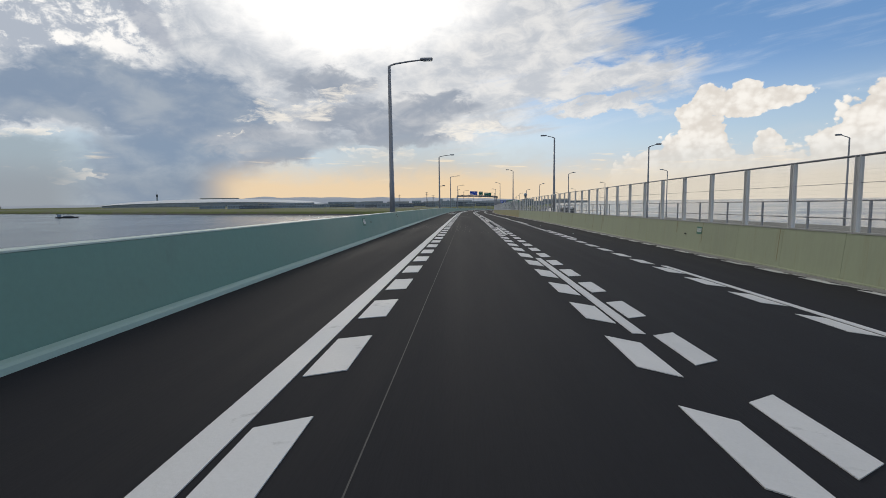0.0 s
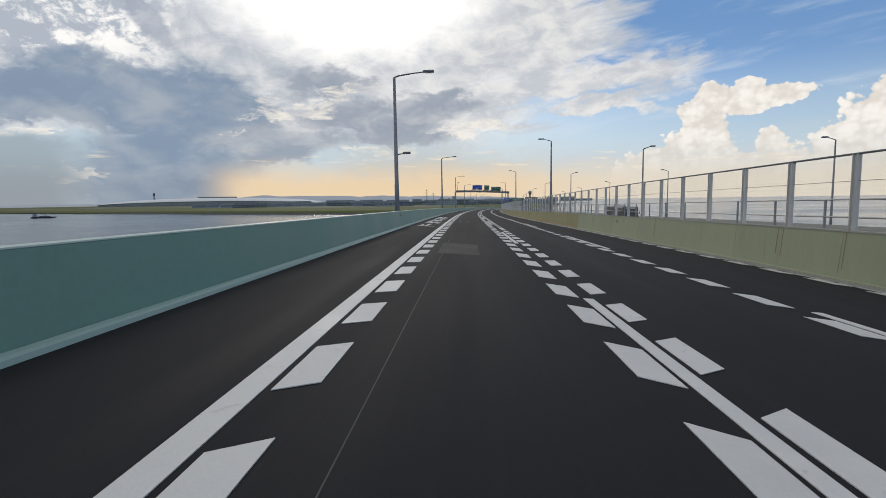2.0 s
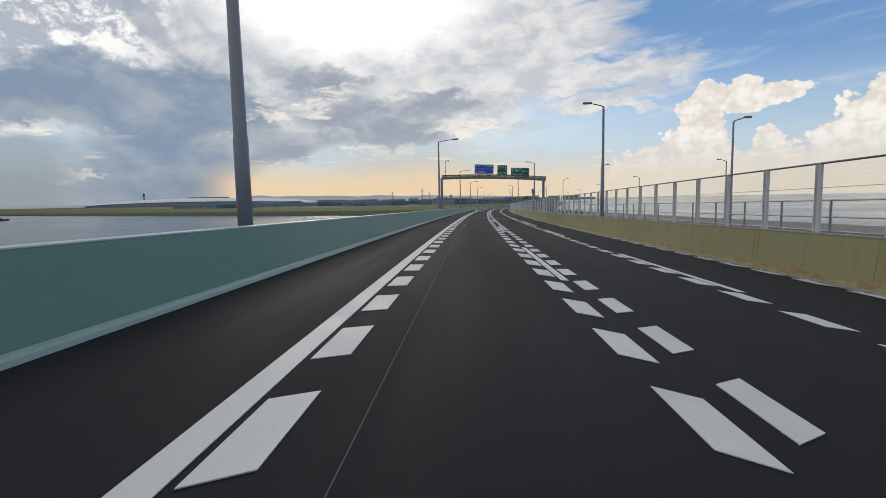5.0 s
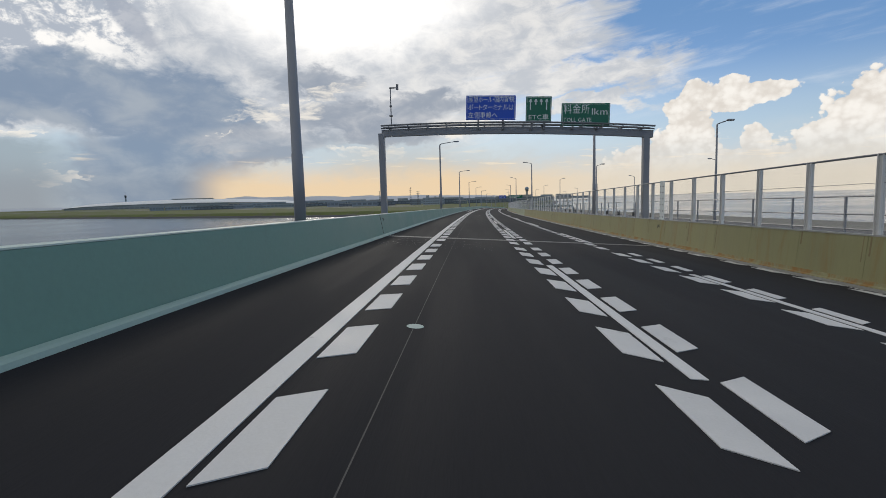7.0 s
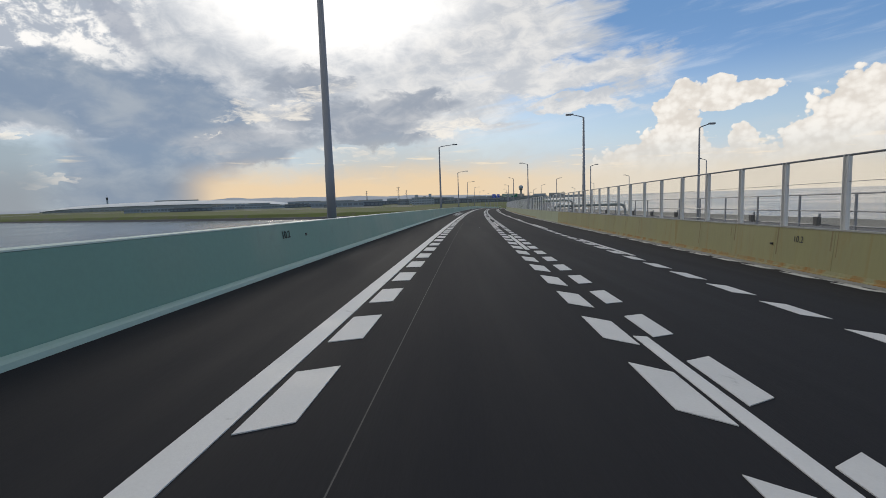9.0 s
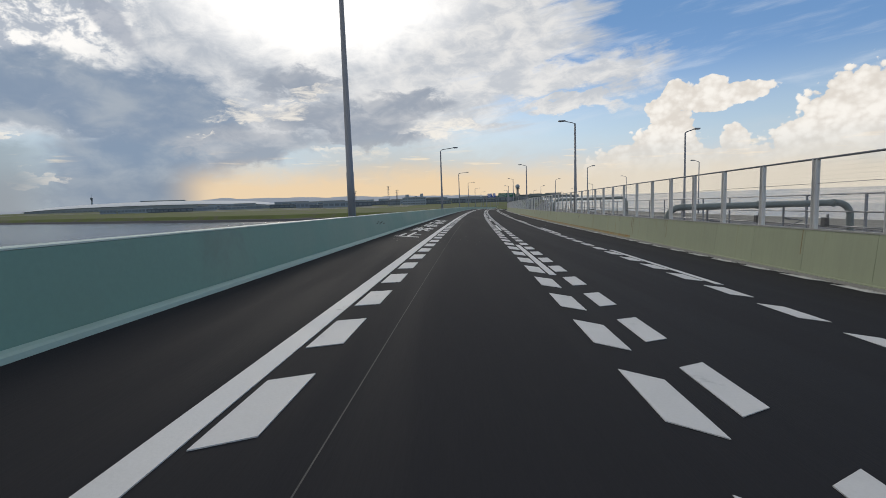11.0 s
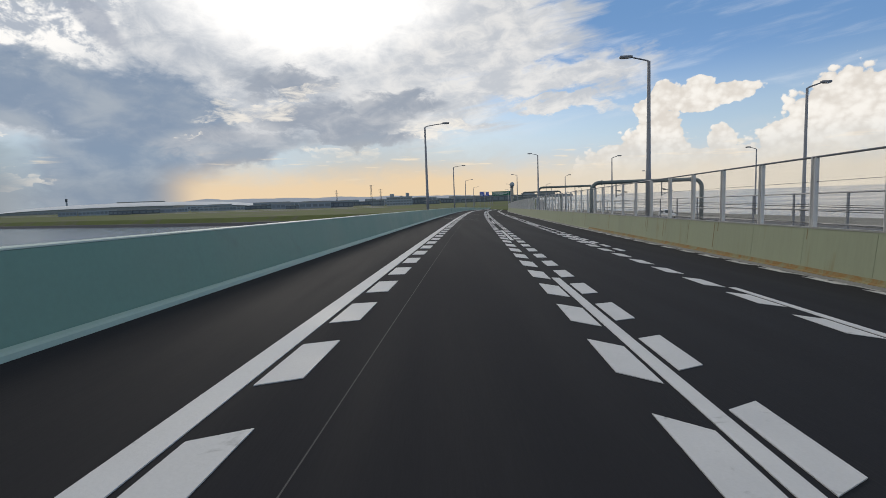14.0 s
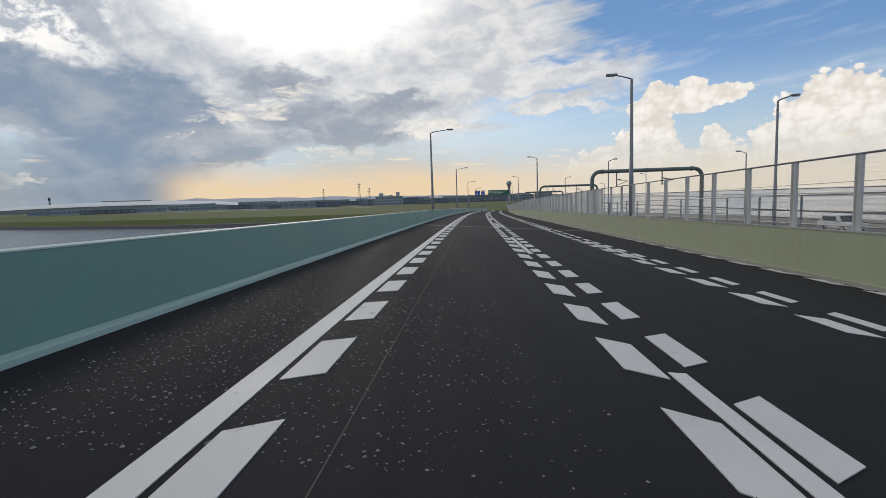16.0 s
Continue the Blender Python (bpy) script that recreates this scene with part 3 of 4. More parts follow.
for k in range(-20, 330):
    s = bay(k)
    m = stand(s, FENCE_X, WALL_Z)
    rise = (road(s + BAY, FENCE_X, 0).z - road(s, FENCE_X, 0).z) / BAY
    lean = m @ Matrix(((1, 0, 0, 0), (0, 1, 0, 0), (0, rise, 1, 0), (0, 0, 0, 1)))
    for ob in (post, pane):
        if k == 0:
            continue
        if ob is pane and k > 160:
            continue
        twin = ob.copy()
        scene.collection.objects.link(twin)
        twin.parent = fence
        twin.matrix_basis = lean if ob is pane else m
screens = tagged(empty("screen_wall"), "pale translucent screen panels on the wall past the joint", "screen", kind="structure")
for k in range(161, 235):
    part("screen_panel", sweep([(9.60, WALL_Z + 0.05), (9.60, FENCE_TOP - 0.02), (9.64, FENCE_TOP - 0.02), (9.64, WALL_Z + 0.05)], bay(k) + 0.03, bay(k + 1) - 0.03, 9.0), SCREEN, screens)


def along(x, z, r, s0, s1, sides=6, on=road, step=6.0):
    return tubed([on(s, x, z) for s in steps(s0, s1, step)], r, sides)
part("top_rail", along(FENCE_X, FENCE_TOP, 0.028, -30, 700), DARK_STEEL, fence, "dark top rail")
part("wire", along(FENCE_X, WALL_Z + 1.25, 0.008, -30, 400, 4), DARK_STEEL, fence)


# ---------------------------------------------------------------- street lamps
OPP_Z = -2.2                      # the opposite carriageway
def street_lamp(m, label, group, reach=2.3):
    lamp = empty("street_lamp")
    lamp.matrix_world = m
    tagged(lamp, label, "street lamp", group)
    part("pole", tubed([(0, 0, 0.03), (0, 0, 2.6), (0, 0, 2.62), (0, 0, 8.7)], [0.14, 0.132, 0.122, 0.078], 12), POLE, lamp, smooth=True)
    part("base_plate", boxed(-0.2, 0.2, -0.2, 0.2, 0, 0.03, bevel=0.008), DARK_STEEL, lamp)
    part("arm", tubed([(0, 0, 8.55), (0.05, 0, 8.72), (0.3, 0, 8.80), (reach * 0.45, 0, 8.90), (reach - 0.55, 0, 8.97)], [0.05, 0.05, 0.045, 0.04, 0.036], 8), POLE, lamp, smooth=True)
    bm = boxed(reach - 0.65, reach, -0.13, 0.13, 8.93, 9.06, bevel=0.04)
    head = part("lamp_head", bm, POLE, lamp)
    part("lens", boxed(reach - 0.5, reach - 0.06, -0.10, 0.10, 8.905, 8.935, bevel=0.01), LENS, head, "frosted lamp glass")
    return lamp


first = street_lamp(stand(26.6, -4.02, -0.21), "grey-blue street lamp pole outside the green parapet", "street lamps along the bridge")
for k in range(-1, 16):
    if k:
        copy_thing(first, stand(26.6 + 49.054 * k, -4.02, -0.21))
short = street_lamp(stand(56.1, 9.74, WALL_Z + 0.04, 180) @ Matrix.Diagonal((1, 1, 0.93, 1)), "grey-blue street lamp pole on the wall behind the fence", "street lamps behind the fence", 1.5)
for k in range(-1, 16):
    if k:
        copy_thing(short, stand(56.1 + 49.0 * k, 9.74, WALL_Z + 0.04, 180))
    twin = copy_thing(short, stand(63.3 + 49.1 * k, 22.54, OPP_Z, 0, flat) @ Matrix.Diagonal((1, 1, 1.3, 1)))
    tagged(twin, "grey-blue street lamp beside the opposite carriageway", "", "street lamps across the railway")
    twin = copy_thing(short, stand(56.07 + 49.04 * k, 41.1, OPP_Z, 180, flat) @ Matrix.Diagonal((1, 1, 1.275, 1)))
    tagged(twin, "grey-blue street lamp at the far edge of the bridge", "", "street lamps at the far edge")

# ---------------------------------------------------------------- sign gantry
def writing(name, text, size, parent, mat, place, wide=None, align="LEFT", label="", bold=0.0):
    """Raised letters of the built-in font, turned into one mesh."""
    curve = bpy.data.curves.new(name, "FONT")
    curve.body, curve.size, curve.extrude, curve.resolution_u = text, size, 0.002, 3
    curve.offset = bold
    curve.align_x, curve.align_y = align, "CENTER"
    ob = new(name, curve)
    data = bpy.data.meshes.new_from_object(ob.evaluated_get(bpy.context.evaluated_depsgraph_get()))
    bpy.data.objects.remove(ob)
    bpy.data.curves.remove(curve)
    if wide and len(data.vertices):
        xs = [v.co.x for v in data.vertices]
        k = wide / (max(xs) - min(xs))
        data.transform(Matrix.Diagonal((k, 1, 1, 1)))
    data.materials.clear()
    data.materials.append(mat)
    ob = new(name, data)
    ob.parent, ob.matrix_basis = parent, place
    if label:
        ob["label"] = label
    return ob


def writing_line(text, size, parent, mat, x, z, wide):
    """A line of raised letters on a sign, each one a part."""
    made, at = [], 0.0
    for sign_ in text:
        if sign_ == " ":
            at += 0.35 * size
            continue
        ob = writing("lettering", sign_, size, parent, mat, Matrix())
        xs = [v.co.x for v in ob.data.vertices]
        ob.data.transform(Matrix.Translation((-min(xs), 0, 0)))
        made.append((ob, at))
        at += max(xs) - min(xs) + 0.12 * size
    k = wide / (at - 0.12 * size)
    for ob, start in made:
        ob.data.transform(Matrix.Diagonal((k, 1, 1, 1)))
        ob.matrix_basis = text_at(x + start * k, z)


GANTRY_S = 191.5
gantry = tagged(empty("sign_gantry", stand(GANTRY_S, 0)), "grey steel portal gantry spanning the carriageway", "gantry")
XL, XR, GH = -5.15, 9.95, 5.36
LEAN = Matrix.Rotation(radians(2.0), 4, "Y")     # the beam follows the crossfall in part


def camber(x):
    """The beam's rise towards its middle."""
    return 0.20 * (1 - ((x - (XL + XR) / 2) / ((XR - XL) / 2)) ** 2)


def leaning(name, bm, mat):
    ob = part(name, bm, mat, gantry)
    ob.matrix_basis = LEAN
    return ob


for x in (XL, XR):
    post_ = part("column", boxed(x - 0.17, x + 0.17, -0.2, 0.2, x * cross(GANTRY_S) - 0.4, GH - 0.035 * x + 0.2, bevel=0.03), POLE, gantry)
    part("base_plate", boxed(x - 0.32, x + 0.32, -0.34, 0.34, x * cross(GANTRY_S) - 0.45, x * cross(GANTRY_S) - 0.39, bevel=0.01), DARK_STEEL, post_)
bm = bmesh.new()
cuts = [XL - 0.17 + (XR - XL + 0.34) * i / 16 for i in range(17)]
rings = [[bm.verts.new((x, y, GH + camber(x) + z)) for y, z in ((-0.17, 0), (0.17, 0), (0.17, 0.40), (-0.17, 0.40))] for x in cuts]
for p, q in zip(rings, rings[1:]):
    for k in range(4):
        bm.faces.new((p[k], p[(k + 1) % 4], q[(k + 1) % 4], q[k]))
bm.faces.new(rings[0][::-1]), bm.faces.new(rings[-1])
bmesh.ops.recalc_face_normals(bm, faces=bm.faces)
leaning("beam", bm, POLE)
for y in (-0.42, 0.42):
    leaning("handrail", tubed([(x, y, GH + camber(x) + 0.60) for x in cuts], 0.05, 8), DARK_STEEL)
leaning("walkway", tubed([(x, -0.30, GH + camber(x) + 0.46) for x in cuts], 0.045, 6), DARK_STEEL)
for i in range(14):
    x = XL + 0.3 + i * 1.1
    z = GH + camber(x)
    leaning("bracket", box(box(boxed(x - 0.035, x + 0.035, -0.46, 0.46, z + 0.40, z + 0.46), x - 0.03, x + 0.03, -0.46, -0.40, z + 0.40, z + 0.60), x - 0.03, x + 0.03, 0.40, 0.46, z + 0.40, z + 0.60), DARK_STEEL)


def sign(x0, x1, z0, z1, mat, label):
    board = empty("road_sign", stand(GANTRY_S, 0) @ LEAN)
    tagged(board, label, "road sign", "signs on the gantry")
    part("sign_face", boxed(x0, x1, -0.40, -0.34, z0, z1, bevel=0.02), mat, board)
    part("border", box(box(box(boxed(x0 + 0.05, x1 - 0.05, -0.404, -0.39, z1 - 0.065, z1 - 0.05), x0 + 0.05, x1 - 0.05, -0.404, -0.39, z0 + 0.05, z0 + 0.065),
                           x0 + 0.05, x0 + 0.065, -0.404, -0.39, z0 + 0.06, z1 - 0.06), x1 - 0.065, x1 - 0.05, -0.404, -0.39, z0 + 0.06, z1 - 0.06), SIGN_WHITE, board)
    for x in (x0 + 0.25 * (x1 - x0), x0 + 0.75 * (x1 - x0)):
        part("mount", boxed(x - 0.05, x + 0.05, -0.34, -0.2, GH + 0.4, z1 - 0.1), DARK_STEEL, board)
    return board


def text_at(x, z):
    return Matrix.Translation((x, -0.405, z)) @ Matrix.Rotation(radians(90), 4, "X")


blue = sign(-0.42, 2.38, 6.28, 7.64, SIGN_BLUE, "blue direction sign with three lines of white writing")
for i, line in enumerate(("展望ホール・国内貨物", "ポートターミナルは", "左側車線へ")):
    writing_line(line, 0.36, blue, SIGN_WHITE, -0.30, 7.39 - 0.43 * i, (2.56, 2.56, 1.65)[i])
etc = sign(2.95, 4.38, 6.20, 7.58, SIGN_GREEN, "green sign with white upward arrows over the lanes")
writing_line("ETC車", 0.34, etc, SIGN_WHITE, 3.12, 6.42, 1.10)
for x, low in ((3.20, 6.84), (3.50, 7.12), (3.80, 7.12), (4.10, 6.84)):
    part("arrow", box(box(boxed(x - 0.03, x + 0.03, -0.408, -0.39, low, 7.36), x - 0.09, x + 0.09, -0.408, -0.39, 7.28, 7.34), x - 0.05, x + 0.05, -0.408, -0.39, 7.34, 7.43), SIGN_WHITE, etc)
toll = sign(4.94, 7.62, 5.97, 7.20, SIGN_GREEN, "green toll gate distance sign with white writing")
writing_line("料金所", 0.56, toll, SIGN_WHITE, 5.06, 6.84, 1.42)
writing_line("1km", 0.50, toll, SIGN_WHITE, 6.62, 6.72, 0.86)
writing_line("TOLL GATE", 0.32, toll, SIGN_WHITE, 5.06, 6.27, 1.55)
vane = tagged(empty("wind_vane", stand(GANTRY_S, -4.55)), "small grey wind gauge on a thin mast", "wind gauge")
part("mast", tubed([(0, 0, GH + 0.5), (0, 0, GH + 2.55)], 0.03, 8), DARK_STEEL, vane)
part("rotor", box(tubed([(-0.05, 0, GH + 2.58), (0.42, 0, GH + 2.58)], [0.05, 0.03], 8), 0.34, 0.48, -0.02, 0.02, GH + 2.45, GH + 2.78, bevel=0.015), DARK_STEEL, vane)
for z, w in ((0.95, 0.10), (1.5, 0.07)):
    part("collar", boxed(-w, w, -0.06, 0.06, GH + z, GH + z + 0.10, bevel=0.02), DARK_STEEL, vane)

# ---------------------------------------------------------------- railway and opposite carriageway
opp = link("road_opposite", sweep([(21.7, OPP_Z), (41.6, OPP_Z), (41.6, OPP_Z - 0.5), (38, OPP_Z - 2.6), (25, OPP_Z - 2.6), (21.7, OPP_Z - 0.5)], S0, 1200, 8.0, flat), OPP_ASPHALT)
tagged(opp, "dark asphalt opposite carriageway of the bridge", "road", kind="structure")
for name, x in (("parapet_inner", 22.0), ("parapet_outer", 40.7)):
    wall = link(name, sweep([(x - 0.1, OPP_Z + 0.01), (x - 0.1, OPP_Z + 0.9), (x + 0.15, OPP_Z + 0.9), (x + 0.15, OPP_Z + 0.01)], S0, 1000, 8.0, flat), CONCRETE)
    tagged(wall, "grey concrete parapet of the opposite carriageway", "parapet", kind="structure")
fence2 = tagged(empty("far_fence"), "grey steel fence with thin rails beyond the gap", "fence", kind="structure")
FX, FZ, FH = 22.0, OPP_Z + 0.9, 2.7
for z in (FH, FH * 0.62, FH * 0.3):
    part("rail", along(FX, FZ + z, 0.05, S0, 700, 5, flat, 8.0), DARK_STEEL, fence2)
slim = part("post", boxed(-0.05, 0.05, -0.06, 0.06, 0, FH), POLE, fence2)
slim.matrix_world = stand(8, FX, FZ, on=flat)
for k in range(-10, 140):
    if k:
        twin = slim.copy()
        scene.collection.objects.link(twin)
        twin.parent = fence2
        twin.matrix_basis = stand(8 + 5.0 * k, FX, FZ, on=flat)


def rail_z(s):
    return float(np.interp(s, [150, 470], [-8.5, -3.6]))


def on_rail(s, x, z=0.0):
    return flat(s, x, z + rail_z(s))


bed = link("railway", sweep([(11.2, 0), (20.6, 0), (20.6, -0.8), (11.2, -0.8)], S0, 900, 8.0, on_rail), BALLAST)
tagged(bed, "double-track railway bed on the bridge", "railway", kind="structure")
for x in (13.0, 14.07, 17.4, 18.47):
    part("rail", sweep([(x - 0.035, 0.02), (x - 0.035, 0.19), (x + 0.035, 0.19), (x + 0.035, 0.02)], S0, 700, 8.0, on_rail), RAIL, bed)


def catenary_portal(m, high):
    p = empty("catenary_portal", m)
    tagged(p, "grey-green steel pipe portal over the railway", "portal", "portals over the railway")
    z, w, r = high, 10.6, 0.8
    pts = [(0, 0, 0)] + [(r - r * math.cos(a), 0, z - r + r * math.sin(a)) for a in [math.pi / 2 * i / 6 for i in range(7)]]
    pts += [(w - r + r * math.sin(a), 0, z - r + r * math.cos(a)) for a in [math.pi / 2 * i / 6 for i in range(7)]] + [(w, 0, 0)]
    part("pipe_frame", tubed(pts, 0.19, 12), PIPE, p, smooth=True)
    for x in (1.0, 5.3, 9.6):
        part("collar", tubed([(x - 0.06, 0, z), (x + 0.06, 0, z)], 0.24, 12), PIPE, p, smooth=True)
    for x in (2.4, 6.8):
        hang = part("hanger", tubed([(x, 0, z - 0.15), (x, 0, z - 1.5)], 0.06, 8), DARK_STEEL, p)
        part("registration_arm", tube(tubed([(x, 0, z - 1.4), (x + 1.1, 0, z - 1.0)], 0.03, 6), [(x, 0, z - 0.8), (x + 1.1, 0, z - 1.0)], 0.03, 6), DARK_STEEL, hang)
        part("insulator", tubed([(x + 0.12 + 0.05 * i, 0, z - 0.83 - 0.01 * i) for i in range(7)], [0.05, 0.09] * 3 + [0.05], 8), DARK_STEEL, hang)
    return p


for s, top in ((285, 0.9), (330, 1.9), (373.5, 3.2), (419.5, 4.4), (465, 4.8), (510, 5.1), (555, 5.3), (600, 5.4)):
    base = rail_z(s)
    catenary_portal(Matrix.Translation(flat(s, 12.0, base)) @ Matrix.Rotation(turn(s), 4, "Z"), top - base)
wires = tagged(empty("overhead_wires"), "thin dark overhead wires along the railway", "wires")
for x, lift in ((14.4, 5.2), (14.4, 6.2), (18.8, 5.2), (18.8, 6.2), (12.3, 5.7), (12.3, 6.5)):
    part("wire", along(x, lift, 0.018, 200, 700, 4, on_rail, 12.0), BLACK, wires)

# piers
for k in range(-1, 6):
    pier = link("pier", boxed(-2.0, 34.0, -1.6, 1.6, SEA_Z - 1, -9.4 if k < 4 else -12.0, bevel=0.3), CONCRETE)
    pier.matrix_world = Matrix.Translation((*flat(75 + 107 * k, 0).xy, 0)) @ Matrix.Rotation(turn(75 + 107 * k), 4, "Z")
    tagged(pier, "grey concrete bridge pier standing in the sea", "pier", "bridge piers", "structure")
    for x in (0.5, 6.0, 24.5, 32.5):
        part("column", boxed(x - 0.8, x + 0.8, -0.9, 0.9, -9.4 if k < 4 else -12.0, flat(75 + 107 * k, 0).z - (2.5 if x < 10 else 4.5), bevel=0.1), CONCRETE, pier)

# ---------------------------------------------------------------- far buildings
terminal = tagged(empty("terminal_building", Matrix.Translation((-1270, 2360, LAND_Z)) @ Matrix.Rotation(radians(-18.4), 4, "Z")), "long low airport terminal with a curved pale roof", "terminal")
bm = bmesh.new()
rows = []
for i in range(41):
    u = -1 + i / 20
    h = 30 * (1 - u * u) ** 0.5 if abs(u) < 1 else 0
    rows.append([bm.verts.new((u * 690, y, z)) for y, z in ((-35, 4 + h * 0.55), (0, 6 + h), (35, 4 + h * 0.6))])
for a, b in zip(rows, rows[1:]):
    for k in range(2):
        bm.faces.new((a[k], b[k], b[k + 1], a[k + 1]))
part("roof", bm, WHITE_ROOF, terminal, "pale curved roof", smooth=True)
bm = bmesh.new()
rows = []
for i in range(41):
    u = -0.97 + 1.94 * i / 40
    z = 3.6 + 30 * (1 - u * u) ** 0.5 * 0.56
    rows.append([bm.verts.new((u * 690, y, q)) for y, q in ((-30, 0), (-30, z), (30, z), (30, 0))])
for a, b in zip(rows, rows[1:]):
    for k in range(3):
        bm.faces.new((a[k], b[k], b[k + 1], a[k + 1]))
part("wall", bm, GREY_BLUE, terminal)
for i in range(40):
    part("window", boxed(-655 + i * 33, -630 + i * 33, -30.6, -29.9, 2, 7.5), HAZY_GLASS, terminal)

def tower(place, high, label):
    t = tagged(empty("control_tower", Matrix.Translation(place)), label, "tower")
    part("shaft", tubed([(0, 0, 0), (0, 0, high * 0.75)], [4.6, 3.8], 12), GREY_BLUE, t)
    cab = part("cab", tubed([(0, 0, high * 0.75), (0, 0, high * 0.8), (0, 0, high * 0.92)], [3.8, 4.8, 5.4], 12), DARK_GLASS, t, "dark glazed cab")
    part("roof", tubed([(0, 0, high * 0.92), (0, 0, high * 0.95)], [5.8, 3.6], 12), GREY_BLUE, cab)
    part("mast", tubed([(0, 0, high * 0.95), (0, 0, high * 1.15)], [0.6, 0.3], 6), GREY_BLUE, t)
    return t


tower((-1768, 2786, LAND_Z), 76, "tall slim grey airport control tower")


def building(name, m, wide, deep, high, label, storeys=2, bays=6, wall=None, towers=()):
    """A flat-roofed block with rows of windows on the side that faces the road."""
    b = tagged(empty(name, m), label, "building")
    part("wall", boxed(-wide / 2, wide / 2, -deep / 2, deep / 2, 0, high), wall or GREY_BLUE, b)
    part("roof", boxed(-wide / 2 - 0.4, wide / 2 + 0.4, -deep / 2 - 0.4, deep / 2 + 0.4, high, high + max(0.5, high * 0.06)), CONCRETE, b)
    for i in range(storeys):
        for k in range(bays):
            x0 = -wide / 2 + wide * (k + 0.12) / bays
            z0 = high * (i + 0.3) / storeys
            w = part("window", boxed(x0, x0 + wide * 0.76 / bays, -deep / 2 - 0.06, -deep / 2 + 0.1, z0, z0 + high * 0.45 / storeys), HAZY_GLASS, b)
            part("sill", boxed(x0 - 0.1, x0 + wide * 0.76 / bays + 0.1, -deep / 2 - 0.25, -deep / 2, z0 - 0.15, z0), CONCRETE, w)
    for x, w, h in towers:
        part("roof_tower", boxed(x - w / 2, x + w / 2, -deep / 4, deep / 4, high + 0.3, high + h), wall or GREY_BLUE, b)
    return b


PALE = material("pale blue-grey cladding", (0.30, 0.36, 0.42), 0.6, vary=0.1, coarse=0.1, bump=0.0)
DARK_SHED = material("dark blue-grey shed cladding", (0.10, 0.125, 0.155), 0.7, vary=0.2, coarse=0.05, bump=0.0)
building("office_building", Matrix.Translation((-47, 1131, LAND_Z)), 40, 16, 12.5, "pale blue-grey office block with bands of windows", 3, 9, PALE, ((-12, 6, 5.5), (13, 5, 6.5), (3, 4, 2.5)))
building("office_building", Matrix.Translation((-84, 1150, LAND_Z)), 22, 14, 9, "low dark blue-grey annexe beside the office block", 2, 5)
building("hotel_building", Matrix.Translation((-1348, 2680, LAND_Z)) @ Matrix.Rotation(radians(26), 4, "Z"), 190, 30, 42, "broad dark hotel block beyond the terminal", 6, 14)
random.seed(5)
for i in range(26):
    a = radians(-22 + i * 1.35 + random.uniform(-0.4, 0.4))
    d = random.uniform(1500, 2300)
    building("hangar", Matrix.Translation((math.sin(a) * d, math.cos(a) * d, LAND_Z)) @ Matrix.Rotation(-a, 4, "Z"), random.uniform(35, 90), 25, random.uniform(7, 15),
             "low grey airfield building in the distance", 1, 5, random.choice((PALE, GREY_BLUE, CONCRETE)))
# a nearer belt of low sheds and offices along the airfield's edge
random.seed(8)
for i in range(30):
    a = radians(-31 + i * 1.36 + random.uniform(-0.3, 0.3))
    d = (1240 if a < radians(-14) else 1010) * random.uniform(0.97, 1.08)
    if -0.13 < math.sin(a) < -0.02 and d < 1100:
        d += 190
    building("airport_shed", Matrix.Translation((math.sin(a) * d, 150 + math.cos(a) * d, LAND_Z)) @ Matrix.Rotation(-a, 4, "Z"), random.uniform(24, 60), 16, random.uniform(5, 10.5),
             random.choice(("low dark grey shed at the airfield's edge", "low blue-grey service building on the airfield")), 1, 5, random.choice((DARK_SHED, GREY_BLUE, DARK_SHED, PALE)))
for x, y, high in ((-92, 1134, 34), (-78, 1142, 27), (-170, 1250, 30)):
    mast = tagged(empty("lattice_mast", Matrix.Translation((x, y, LAND_Z))), "thin dark lattice mast on the island", "mast")
    for dx, dy in ((-1, -1), (1, -1), (1, 1), (-1, 1)):
        part("leg", tubed([(dx * 1.6, dy * 1.6, 0), (dx * 0.5, dy * 0.5, high)], 0.18, 5), DARK_STEEL, mast)
    for k in range(8):
        z0, z1 = high * k / 8, high * (k + 1) / 8
        w0, w1 = 1.6 - 1.1 * k / 8, 1.6 - 1.1 * (k + 1) / 8
        part("brace", tube(tubed([(-w0, -w0, z0), (w1, -w1, z1)], 0.12, 4), [(w0, w0, z0), (-w1, w1, z1)], 0.12, 4), DARK_STEEL, mast)
    for z in (high * 0.8, high * 0.95):
        part("cross_arm", boxed(-3.2, 3.2, -0.2, 0.2, z, z + 0.35), DARK_STEEL, mast)
dome = tagged(empty("radar_tower", Matrix.Translation((*flat(1010, 15).xy, LAND_Z))), "grey radar tower with a pale round dome", "tower")
part("shaft", tubed([(0, 0, 0), (0, 0, 20.4)], [2.4, 1.6], 10), CONCRETE, dome)
bm = bmesh.new()
bmesh.ops.create_uvsphere(bm, u_segments=20, v_segments=12, radius=3.3, matrix=Matrix.Translation((0, 0, 23.4)))
part("dome", bm, PALE, dome, smooth=True)
part("platform", tubed([(0, 0, 19.6), (0, 0, 20.4)], [3.0, 3.2], 12), DARK_STEEL, dome)

